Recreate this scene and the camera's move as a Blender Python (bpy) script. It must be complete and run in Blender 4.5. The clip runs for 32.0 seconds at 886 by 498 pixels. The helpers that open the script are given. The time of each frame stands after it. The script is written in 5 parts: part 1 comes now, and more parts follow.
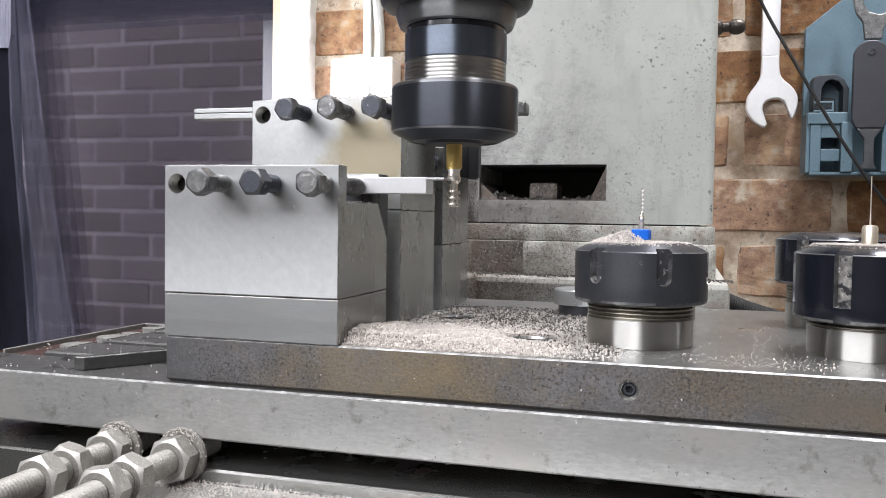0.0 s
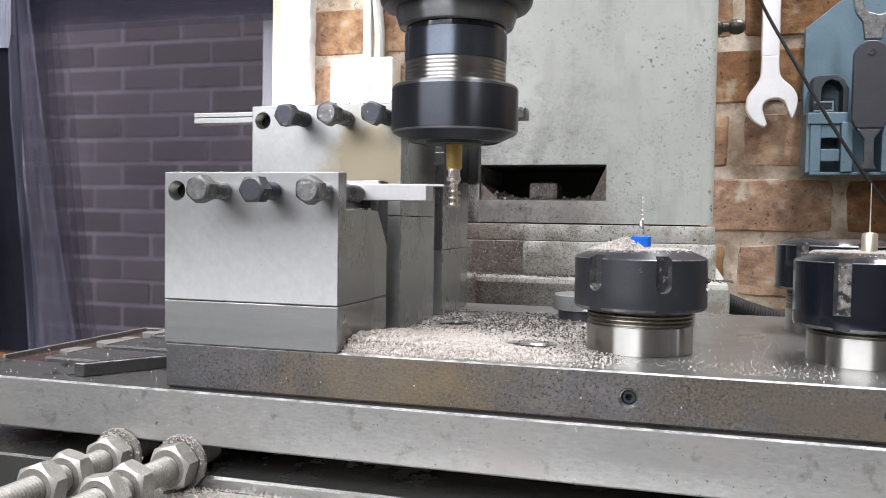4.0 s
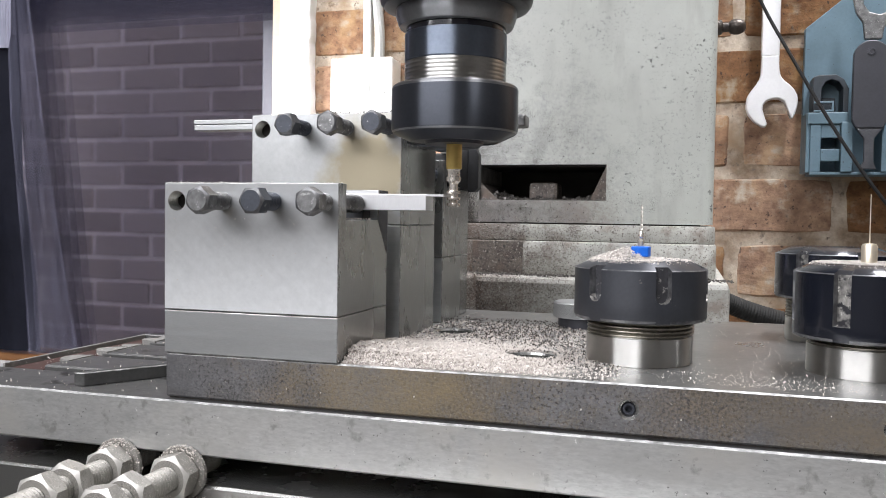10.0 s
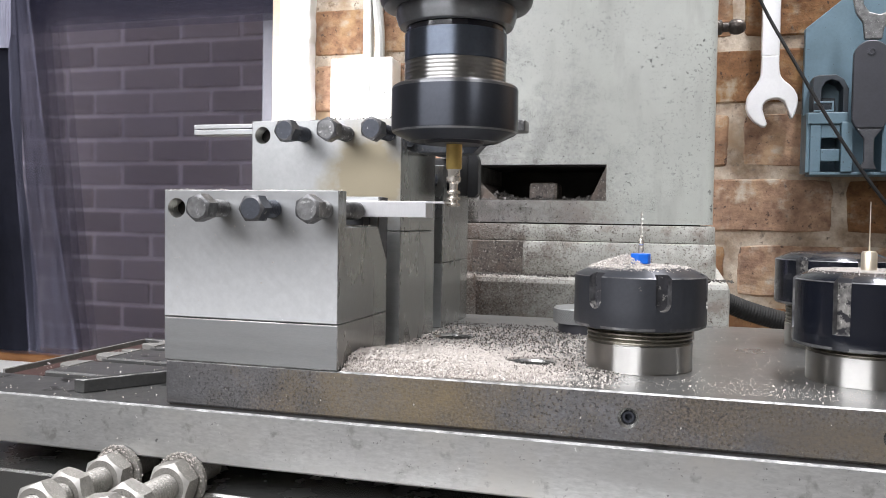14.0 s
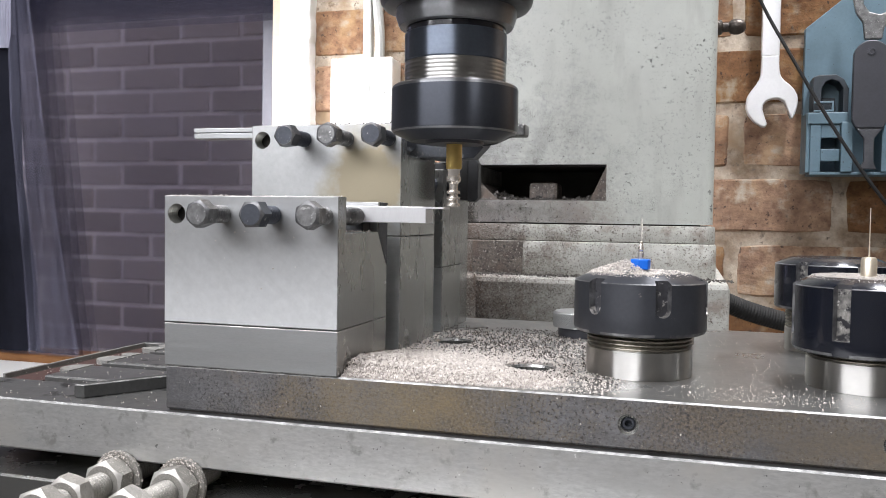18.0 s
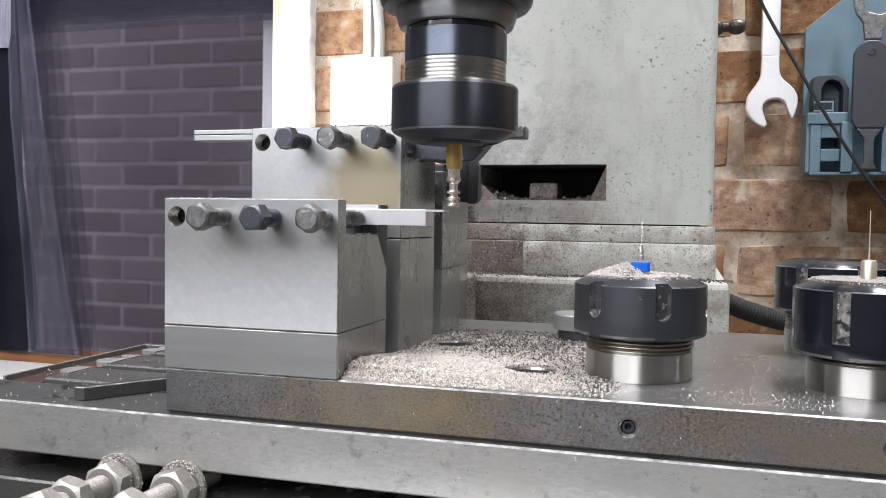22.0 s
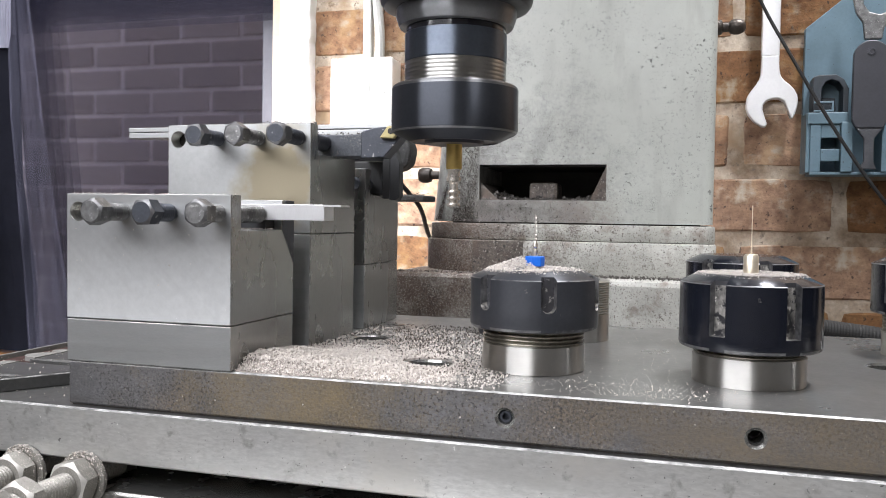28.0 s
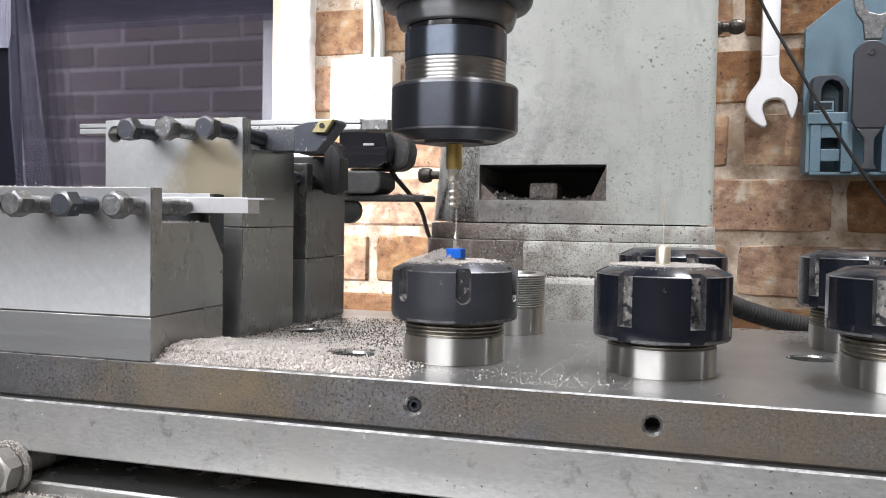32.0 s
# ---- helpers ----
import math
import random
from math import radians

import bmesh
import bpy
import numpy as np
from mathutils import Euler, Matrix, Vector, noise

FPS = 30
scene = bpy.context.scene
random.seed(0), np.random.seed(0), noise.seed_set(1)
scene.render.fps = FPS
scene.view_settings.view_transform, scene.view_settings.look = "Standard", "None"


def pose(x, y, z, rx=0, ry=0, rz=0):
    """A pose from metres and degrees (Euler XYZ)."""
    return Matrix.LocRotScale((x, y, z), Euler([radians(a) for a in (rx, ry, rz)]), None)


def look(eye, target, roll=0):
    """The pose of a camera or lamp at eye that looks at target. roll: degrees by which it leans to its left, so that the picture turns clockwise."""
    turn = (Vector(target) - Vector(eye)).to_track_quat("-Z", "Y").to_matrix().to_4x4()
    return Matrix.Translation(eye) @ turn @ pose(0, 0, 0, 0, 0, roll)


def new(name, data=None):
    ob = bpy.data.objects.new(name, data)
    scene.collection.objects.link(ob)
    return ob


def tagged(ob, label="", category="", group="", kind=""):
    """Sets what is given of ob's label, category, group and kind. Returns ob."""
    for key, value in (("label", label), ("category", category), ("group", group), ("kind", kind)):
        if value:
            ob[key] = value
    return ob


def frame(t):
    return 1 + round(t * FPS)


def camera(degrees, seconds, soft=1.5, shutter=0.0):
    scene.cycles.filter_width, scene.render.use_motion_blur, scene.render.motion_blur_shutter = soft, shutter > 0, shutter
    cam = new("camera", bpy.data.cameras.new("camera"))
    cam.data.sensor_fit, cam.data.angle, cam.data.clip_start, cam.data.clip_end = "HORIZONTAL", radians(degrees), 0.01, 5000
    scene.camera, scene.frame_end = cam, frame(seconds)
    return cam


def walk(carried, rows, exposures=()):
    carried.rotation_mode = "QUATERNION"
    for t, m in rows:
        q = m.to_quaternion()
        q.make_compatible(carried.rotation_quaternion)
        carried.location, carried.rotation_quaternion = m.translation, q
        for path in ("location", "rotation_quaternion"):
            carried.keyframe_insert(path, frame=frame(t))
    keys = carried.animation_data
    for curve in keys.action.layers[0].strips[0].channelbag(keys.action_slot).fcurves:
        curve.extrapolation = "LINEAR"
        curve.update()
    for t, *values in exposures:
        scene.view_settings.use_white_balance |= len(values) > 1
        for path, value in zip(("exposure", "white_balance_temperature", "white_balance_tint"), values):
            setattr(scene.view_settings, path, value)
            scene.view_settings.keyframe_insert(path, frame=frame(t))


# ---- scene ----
# ---- camera and its stand ----
cam = camera(55.8, 32.0, soft=0.95)
EYE = (0.0, 0.0, 1.10)
AIM = look(EYE, (-0.27972, 0.95944, 1.10 - 0.03514), 0.89)
walk(cam, [(0, AIM), (32, AIM)])
scene.view_settings.exposure = 0.0

# ---- world and lamps ----
world = bpy.data.worlds.new("night")
scene.world = world
world.use_nodes = True
world.node_tree.nodes["Background"].inputs["Color"].default_value = (0.068, 0.070, 0.102, 1)
world.node_tree.nodes["Background"].inputs["Strength"].default_value = 10.0


def lamp(name, eye, target, sx, sy, watts, colour, spread=180):
    data = bpy.data.lights.new(name, "AREA")
    data.shape, data.size, data.size_y, data.energy, data.color = "RECTANGLE", sx, sy, watts, colour
    data.spread = radians(spread)
    ob = new(name, data)
    ob.matrix_world = look(eye, target)
    return ob


COOL = (0.96, 0.962, 1.01)
lamp("panel_lamp_light", (-0.46, -0.52, 1.76), (-0.16, 0.33, 1.05), 1.15, 0.75, 25.0, COOL)
lamp("tube_lamp_light", (0.34, 0.48, 2.38), (0.32, 0.58, 1.05), 0.16, 0.62, 33, COOL)
# unseen, set overhead to brighten the left brickwork and trim
lamp("wall_tube_light", (-0.33, 0.56, 2.36), (-0.33, 0.86, 1.0), 0.15, 0.6, 18, COOL)
# unseen fill added low at the left to brighten the brick wall
lamp("brick_fill_light", (-0.86, 0.66, 1.26), (-0.28, 1.03, 1.10), 0.2, 0.2, 2.9, COOL, 60)

# ---- small tools: lengths in millimetres, heights from the lens ----
LIFT = 1.10
BASE = {}
MOVERS = []


def world_m(p):
    return Vector((p[0] * 0.001, p[1] * 0.001, p[2] * 0.001 + LIFT))


def thing(name, p, label, category, group="", kind="", moves=False):
    ob = new(name)
    ob.empty_display_size = 0.01
    ob.location = world_m(p)
    BASE[ob.name] = world_m(p)
    tagged(ob, label, category, group, kind)
    if moves:
        MOVERS.append(ob)
    return ob


def to_mesh(name, bm, material, origin, smooth=False):
    for v in bm.verts:
        v.co = world_m(v.co) - origin
    bmesh.ops.recalc_face_normals(bm, faces=bm.faces)
    me = bpy.data.meshes.new(name)
    bm.to_mesh(me)
    bm.free()
    for m in material if isinstance(material, tuple) else (material,):
        me.materials.append(m)
    if smooth:
        me.polygons.foreach_set("use_smooth", [True] * len(me.polygons))
        me.set_sharp_from_angle(angle=radians(32))
    return me


def part(name, bm, material, parent, label="", smooth=False):
    origin = BASE[parent.name]
    ob = new(name, to_mesh(name, bm, material, origin, smooth))
    ob.parent = parent
    BASE[ob.name] = origin
    return tagged(ob, label)


def solid(name, bm, material, p, label="", category="", group="", kind="", moves=False, smooth=False):
    ob = new(name, to_mesh(name, bm, material, world_m(p), smooth))
    ob.location = world_m(p)
    BASE[ob.name] = world_m(p)
    tagged(ob, label, category, group, kind)
    if moves:
        MOVERS.append(ob)
    return ob


def box(x0, x1, y0, y1, z0, z1, bevel=0.0, bm=None, seg=2):
    one = bmesh.new()
    bmesh.ops.create_cube(one, size=1)
    for v in one.verts:
        v.co = ((x0 + x1) / 2 + v.co.x * (x1 - x0), (y0 + y1) / 2 + v.co.y * (y1 - y0), (z0 + z1) / 2 + v.co.z * (z1 - z0))
    if bevel:
        bmesh.ops.bevel(one, geom=one.edges[:], offset=bevel, segments=seg, affect="EDGES", profile=0.5)
    return one if bm is None else merge(bm, one)


def merge(bm, other, m=None):
    me = bpy.data.meshes.new("join")
    if m is not None:
        other.transform(m)
    other.to_mesh(me)
    other.free()
    bm.from_mesh(me)
    bpy.data.meshes.remove(me)
    return bm


def prism(pts, axis, a, b, bevel=0.0):
    """A polygon of two coordinates drawn out along an axis from a to b."""
    bm = bmesh.new()
    put = {"x": lambda u, w, s: (s, u, w), "y": lambda u, w, s: (u, s, w), "z": lambda u, w, s: (u, w, s)}[axis]
    low = [bm.verts.new(put(u, w, a)) for u, w in pts]
    high = [bm.verts.new(put(u, w, b)) for u, w in pts]
    n = len(pts)
    bm.faces.new(low)
    bm.faces.new(high)
    for i in range(n):
        bm.faces.new((low[i], low[(i + 1) % n], high[(i + 1) % n], high[i]))
    bmesh.ops.recalc_face_normals(bm, faces=bm.faces)
    if bevel:
        bmesh.ops.bevel(bm, geom=bm.edges[:], offset=bevel, segments=2, affect="EDGES", profile=0.5)
    return bm


def lathe(profile, centre, axis="z", seg=48, start=0.0):
    """A profile of (radius, height) turned round an axis through centre."""
    bm = bmesh.new()
    rings = []
    for r, h in profile:
        ring = []
        if r < 1e-6:
            ring = [bm.verts.new(turned(0, 0, h, centre, axis))]
        else:
            for i in range(seg):
                a = start + 2 * math.pi * i / seg
                ring.append(bm.verts.new(turned(r * math.cos(a), r * math.sin(a), h, centre, axis)))
        rings.append(ring)
    for lo, hi in zip(rings, rings[1:]):
        for i in range(seg):
            j = (i + 1) % seg
            if len(lo) == 1 and len(hi) == 1:
                continue
            if len(lo) == 1:
                bm.faces.new((lo[0], hi[i], hi[j]))
            elif len(hi) == 1:
                bm.faces.new((lo[i], lo[j], hi[0]))
            else:
                bm.faces.new((lo[i], lo[j], hi[j], hi[i]))
    for ring in (rings[0], rings[-1]):
        if len(ring) > 1:
            bm.faces.new(ring)
    return bm


def turned(u, w, h, c, axis):
    if axis == "z":
        return (c[0] + u, c[1] + w, c[2] + h)
    if axis == "y":
        return (c[0] + u, c[1] + h, c[2] + w)
    return (c[0] + h, c[1] + u, c[2] + w)


def thread(r, h0, h1, pitch, depth):
    """A profile of thread ridges from h0 to h1."""
    rows = []
    n = max(1, int(round(abs(h1 - h0) / pitch)))
    for i in range(n):
        a, b = h0 + (h1 - h0) * i / n, h0 + (h1 - h0) * (i + 1) / n
        rows += [(r - depth, a), (r - depth * 0.1, a + (b - a) * 0.42), (r, a + (b - a) * 0.55), (r - depth * 0.1, a + (b - a) * 0.68)]
    rows.append((r - depth, h1))
    return rows


def tube(points, radius, seg=10, ridge=0.0, every=1.0):
    """A round pipe along a smooth line through the points."""
    pts = [Vector(p) for p in points]
    fine = []
    for i in range(len(pts) - 1):
        p0, p1, p2, p3 = pts[max(i - 1, 0)], pts[i], pts[i + 1], pts[min(i + 2, len(pts) - 1)]
        n = max(4, int((p2 - p1).length / every)) if ridge else 12
        for k in range(n):
            t = k / n
            fine.append(0.5 * ((2 * p1) + (p2 - p0) * t + (2 * p0 - 5 * p1 + 4 * p2 - p3) * t * t + (3 * p1 - p0 - 3 * p2 + p3) * t ** 3))
    fine.append(pts[-1])
    bm = bmesh.new()
    rings = []
    up = Vector((0.13, 0.2, 0.97))
    for i, p in enumerate(fine):
        d = (fine[min(i + 1, len(fine) - 1)] - fine[max(i - 1, 0)]).normalized()
        a = d.cross(up).normalized()
        b = d.cross(a)
        r = radius + (ridge if i % 2 else 0)
        rings.append([bm.verts.new(p + a * r * math.cos(2 * math.pi * k / seg) + b * r * math.sin(2 * math.pi * k / seg)) for k in range(seg)])
    for lo, hi in zip(rings, rings[1:]):
        for k in range(seg):
            bm.faces.new((lo[k], lo[(k + 1) % seg], hi[(k + 1) % seg], hi[k]))
    bm.faces.new(rings[0])
    bm.faces.new(rings[-1])
    return bm


# ---- materials ----
def material(name, colour, rough=0.5, metal=0.0, dark=None, scale=60.0, amount=0.5, fine=900.0, bump=0.1, stretch=(1, 1, 1), aniso=0.0, rough_var=0.12, specks=None, coat=0.0, streak=None, splash=None, random_tint=0.0, finish=None):
    m = bpy.data.materials.new(name)
    m.use_nodes = True
    nt = m.node_tree
    b = nt.nodes["Principled BSDF"]
    link = nt.links.new
    tc = nt.nodes.new("ShaderNodeTexCoord")
    mp = nt.nodes.new("ShaderNodeMapping")
    mp.inputs["Scale"].default_value = stretch
    link(tc.outputs["Object"], mp.inputs["Vector"])

    def noise_tex(s, detail=4.0, mapped=True):
        n = nt.nodes.new("ShaderNodeTexNoise")
        n.inputs["Scale"].default_value = s
        n.inputs["Detail"].default_value = detail
        n.inputs["Roughness"].default_value = 0.6
        link((mp if mapped else tc).outputs["Vector" if mapped else "Object"], n.inputs["Vector"])
        return n

    def ramp(src, p0, p1, c0=(0, 0, 0, 1), c1=(1, 1, 1, 1)):
        r = nt.nodes.new("ShaderNodeValToRGB")
        r.color_ramp.elements[0].position, r.color_ramp.elements[1].position = p0, p1
        r.color_ramp.elements[0].color, r.color_ramp.elements[1].color = c0, c1
        link(src, r.inputs["Fac"])
        return r

    def mix(fac, a, c):
        x = nt.nodes.new("ShaderNodeMix")
        x.data_type = "RGBA"
        link(fac, x.inputs["Factor"])
        for sock, val in ((x.inputs[6], a), (x.inputs[7], c)):
            if hasattr(val, "is_linked"):
                link(val, sock)
            else:
                sock.default_value = (*val, 1)
        return x.outputs[2]

    dark = dark or tuple(c * (1 - 0.45 * amount) for c in colour)
    big, small = noise_tex(scale), noise_tex(fine, 3.0)
    col = mix(ramp(big.outputs["Fac"], 0.35, 0.68).outputs["Color"], colour, dark)
    grain = ramp(small.outputs["Fac"], 0.3, 0.7, (1 - 0.35 * amount,) * 3 + (1,), (1, 1, 1, 1))
    mul = nt.nodes.new("ShaderNodeMix")
    mul.data_type, mul.blend_type = "RGBA", "MULTIPLY"
    mul.inputs["Factor"].default_value = 1.0
    link(col, mul.inputs[6])
    link(grain.outputs["Color"], mul.inputs[7])
    col = mul.outputs[2]
    for spec in (specks or ()):
        s_scale, s_low, s_high, s_col = spec[:4]
        n = noise_tex(s_scale, 5.0, False)
        mask = ramp(n.outputs["Fac"], s_low, s_high).outputs["Color"]
        if len(spec) > 4:
            c_scale, c_low, c_high = spec[4:]
            cl = ramp(noise_tex(c_scale, 4.0, False).outputs["Fac"], c_low, c_high)
            both = nt.nodes.new("ShaderNodeMix")
            both.data_type, both.blend_type = "RGBA", "MULTIPLY"
            both.inputs["Factor"].default_value = 1.0
            link(mask, both.inputs[6])
            link(cl.outputs["Color"], both.inputs[7])
            mask = both.outputs[2]
        col = mix(mask, col, s_col)
    if streak:
        s_vec, s_scale, s_low, s_high, s_col = streak
        mp2 = nt.nodes.new("ShaderNodeMapping")
        mp2.inputs["Scale"].default_value = s_vec
        link(tc.outputs["Object"], mp2.inputs["Vector"])
        n = nt.nodes.new("ShaderNodeTexNoise")
        n.inputs["Scale"].default_value = s_scale
        n.inputs["Detail"].default_value = 5
        link(mp2.outputs["Vector"], n.inputs["Vector"])
        col = mix(ramp(n.outputs["Fac"], s_low, s_high).outputs["Color"], col, s_col)
    for spray in (splash or ()):
        # dirt thrown from the cutter: thick near one spot, breaking up into specks further off
        spot, reach, s_scale, s_col, to_min, to_max, edge0, edge1, share = spray[:9]
        away = nt.nodes.new("ShaderNodeVectorMath")
        away.operation = "DISTANCE"
        link(tc.outputs["Object"], away.inputs[0])
        away.inputs[1].default_value = spot
        near = nt.nodes.new("ShaderNodeMapRange")
        near.inputs["From Min"].default_value, near.inputs["From Max"].default_value = 0.0, reach
        near.inputs["To Min"].default_value, near.inputs["To Max"].default_value = to_min, to_max
        link(away.outputs["Value"], near.inputs["Value"])
        mixed = nt.nodes.new("ShaderNodeMath")
        mixed.operation = "ADD"
        link(near.outputs["Result"], mixed.inputs[0])
        speck = nt.nodes.new("ShaderNodeMath")
        speck.operation = "ADD"
        speck.inputs[1].default_value = 0.0
        broad, fines = noise_tex(spray[9] if len(spray) > 9 else 32, 7.0, False), noise_tex(s_scale, 4.0, False)
        half = nt.nodes.new("ShaderNodeMath")
        half.operation = "MULTIPLY"
        half.inputs[1].default_value = 1 - share
        link(broad.outputs["Fac"], half.inputs[0])
        half2 = nt.nodes.new("ShaderNodeMath")
        half2.operation = "MULTIPLY"
        half2.inputs[1].default_value = share
        link(fines.outputs["Fac"], half2.inputs[0])
        link(half.outputs["Value"], speck.inputs[0])
        link(half2.outputs["Value"], speck.inputs[1])
        link(speck.outputs["Value"], mixed.inputs[1])
        col = mix(ramp(mixed.outputs["Value"], edge0, edge1).outputs["Color"], col, s_col)
    if random_tint:
        info = nt.nodes.new("ShaderNodeObjectInfo")
        hsv = nt.nodes.new("ShaderNodeHueSaturation")
        val = nt.nodes.new("ShaderNodeMapRange")
        val.inputs["To Min"].default_value, val.inputs["To Max"].default_value = 1 - random_tint, 1 + random_tint
        sat = nt.nodes.new("ShaderNodeMapRange")
        sat.inputs["To Min"].default_value, sat.inputs["To Max"].default_value = 1 + random_tint * 0.6, 1 - random_tint * 0.6
        link(info.outputs["Random"], val.inputs["Value"])
        link(info.outputs["Random"], sat.inputs["Value"])
        link(val.outputs["Result"], hsv.inputs["Value"])
        link(sat.outputs["Result"], hsv.inputs["Saturation"])
        link(col, hsv.inputs["Color"])
        col = hsv.outputs["Color"]
    link(col, b.inputs["Base Color"])
    b.inputs["Metallic"].default_value = metal
    rr = nt.nodes.new("ShaderNodeMapRange")
    rr.inputs["To Min"].default_value = max(0.03, rough - rough_var)
    rr.inputs["To Max"].default_value = min(1.0, rough + rough_var)
    link(big.outputs["Fac"], rr.inputs["Value"])
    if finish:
        # a coarser ground zone low on the face, its border broken by slanting scratches
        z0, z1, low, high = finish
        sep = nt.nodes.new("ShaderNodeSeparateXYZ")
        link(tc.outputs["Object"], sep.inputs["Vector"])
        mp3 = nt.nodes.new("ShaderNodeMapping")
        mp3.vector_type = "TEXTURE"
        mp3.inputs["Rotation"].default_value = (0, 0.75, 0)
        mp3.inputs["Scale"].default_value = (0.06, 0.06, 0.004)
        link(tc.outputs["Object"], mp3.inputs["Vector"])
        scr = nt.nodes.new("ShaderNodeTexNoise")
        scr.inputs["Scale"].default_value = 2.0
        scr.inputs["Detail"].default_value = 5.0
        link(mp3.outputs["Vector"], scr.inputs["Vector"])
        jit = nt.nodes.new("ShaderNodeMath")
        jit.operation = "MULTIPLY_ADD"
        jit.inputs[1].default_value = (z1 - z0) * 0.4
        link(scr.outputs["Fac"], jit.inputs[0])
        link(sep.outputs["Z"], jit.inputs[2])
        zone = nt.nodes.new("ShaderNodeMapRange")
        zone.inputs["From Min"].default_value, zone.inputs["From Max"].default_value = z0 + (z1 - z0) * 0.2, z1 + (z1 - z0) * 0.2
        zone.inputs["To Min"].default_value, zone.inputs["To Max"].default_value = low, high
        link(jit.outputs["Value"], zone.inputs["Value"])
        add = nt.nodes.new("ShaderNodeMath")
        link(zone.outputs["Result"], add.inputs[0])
        # the zone's sheen is also painted into the base colour, brighter low down
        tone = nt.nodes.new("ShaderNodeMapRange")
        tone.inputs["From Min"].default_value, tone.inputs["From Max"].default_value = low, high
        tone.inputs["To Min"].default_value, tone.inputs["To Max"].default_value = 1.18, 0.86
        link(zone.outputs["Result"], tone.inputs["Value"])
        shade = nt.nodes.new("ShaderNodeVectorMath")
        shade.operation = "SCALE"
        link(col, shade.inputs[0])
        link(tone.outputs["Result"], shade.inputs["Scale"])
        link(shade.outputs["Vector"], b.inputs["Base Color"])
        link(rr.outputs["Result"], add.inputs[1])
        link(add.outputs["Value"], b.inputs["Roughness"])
    else:
        link(rr.outputs["Result"], b.inputs["Roughness"])
    if bump:
        bp = nt.nodes.new("ShaderNodeBump")
        bp.inputs["Strength"].default_value = bump
        bp.inputs["Distance"].default_value = 0.0006
        link(small.outputs["Fac"], bp.inputs["Height"])
        link(bp.outputs["Normal"], b.inputs["Normal"])
    if aniso:
        tg = nt.nodes.new("ShaderNodeTangent")
        tg.direction_type, tg.axis = "RADIAL", "Z"
        b.inputs["Anisotropic"].default_value, b.inputs["Anisotropic Rotation"].default_value = aniso, 0.25
        link(tg.outputs["Tangent"], b.inputs["Tangent"])
    b.inputs["Coat Weight"].default_value = coat
    return m


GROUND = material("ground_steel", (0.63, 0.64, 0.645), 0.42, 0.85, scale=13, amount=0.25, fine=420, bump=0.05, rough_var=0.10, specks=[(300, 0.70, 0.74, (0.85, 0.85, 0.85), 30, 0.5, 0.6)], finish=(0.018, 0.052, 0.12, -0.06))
EDGE = material("worn_bright_edge", (0.50, 0.50, 0.49), 0.50, 0.8, dark=(0.16, 0.16, 0.155), scale=160, amount=0.6, fine=900, bump=0.3)
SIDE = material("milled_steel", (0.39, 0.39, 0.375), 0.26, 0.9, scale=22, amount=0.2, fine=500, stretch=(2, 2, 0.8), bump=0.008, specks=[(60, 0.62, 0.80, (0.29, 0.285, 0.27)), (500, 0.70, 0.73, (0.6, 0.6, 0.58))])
RISER = material("dark_ground_steel", (0.51, 0.52, 0.52), 0.43, 0.9, scale=30, amount=0.3, fine=700, stretch=(1, 1, 8), bump=0.05)
STAINED = material("heat_stained_steel", (0.54, 0.55, 0.55), 0.40, 0.85, scale=25, amount=0.3, fine=500, bump=0.05, splash=[((0.020, -0.025, 0.072), 0.042, 60, (0.37, 0.325, 0.235), 0.35, -0.30, 0.42, 0.62, 0.15)])
SCALE = material("mill_scale_steel", (0.31, 0.31, 0.32), 0.44, 0.7, dark=(0.19, 0.18, 0.175), scale=50, amount=0.7, fine=700, stretch=(0.8, 1, 1.5), bump=0.2, specks=[(15, 0.45, 0.66, (0.155, 0.15, 0.148)), (900, 0.30, 0.64, (0.27, 0.225, 0.18), 17, 0.46, 0.62), (1100, 0.44, 0.60, (0.095, 0.092, 0.092), 16, 0.34, 0.62), (800, 0.52, 0.62, (0.075, 0.07, 0.068), 60, 0.30, 0.60), (700, 0.62, 0.68, (0.40, 0.38, 0.34))], splash=[((-0.095, -0.10, 0.004), 0.085, 900, (0.335, 0.262, 0.155), 0.16, -0.20, 0.40, 0.82, 0.45, 70), ((0.09, -0.10, 0.002), 0.15, 900, (0.30, 0.245, 0.17), 0.10, -0.16, 0.40, 0.82, 0.45, 60), ((-0.20, -0.10, 0.012), 0.06, 700, (0.12, 0.12, 0.125), 0.15, -0.25, 0.38, 0.80, 0.45, 90)], streak=((0.5, 1, 4.0), 26, 0.55, 0.72, (0.165, 0.155, 0.15)))
PLATE_TOP = material("oiled_plate_steel", (0.39, 0.39, 0.38), 0.30, 0.85, scale=22, amount=0.5, fine=500, bump=0.015, rough_var=0.12)
TABLE = material("cast_table_steel", (0.67, 0.67, 0.655), 0.43, 0.8, scale=9, amount=0.6, fine=350, stretch=(1, 1, 3), bump=0.07, specks=[(560, 0.655, 0.69, (0.12, 0.12, 0.12), 14, 0.42, 0.56), (260, 0.69, 0.72, (0.14, 0.14, 0.14)), (420, 0.71, 0.73, (0.85, 0.85, 0.83)), (44, 0.54, 0.72, (0.54, 0.535, 0.52)), (24, 0.56, 0.74, (0.57, 0.555, 0.52)), (120, 0.60, 0.70, (0.36, 0.355, 0.34))], streak=((0.35, 1, 3.0), 26, 0.54, 0.74, (0.48, 0.48, 0.465)))
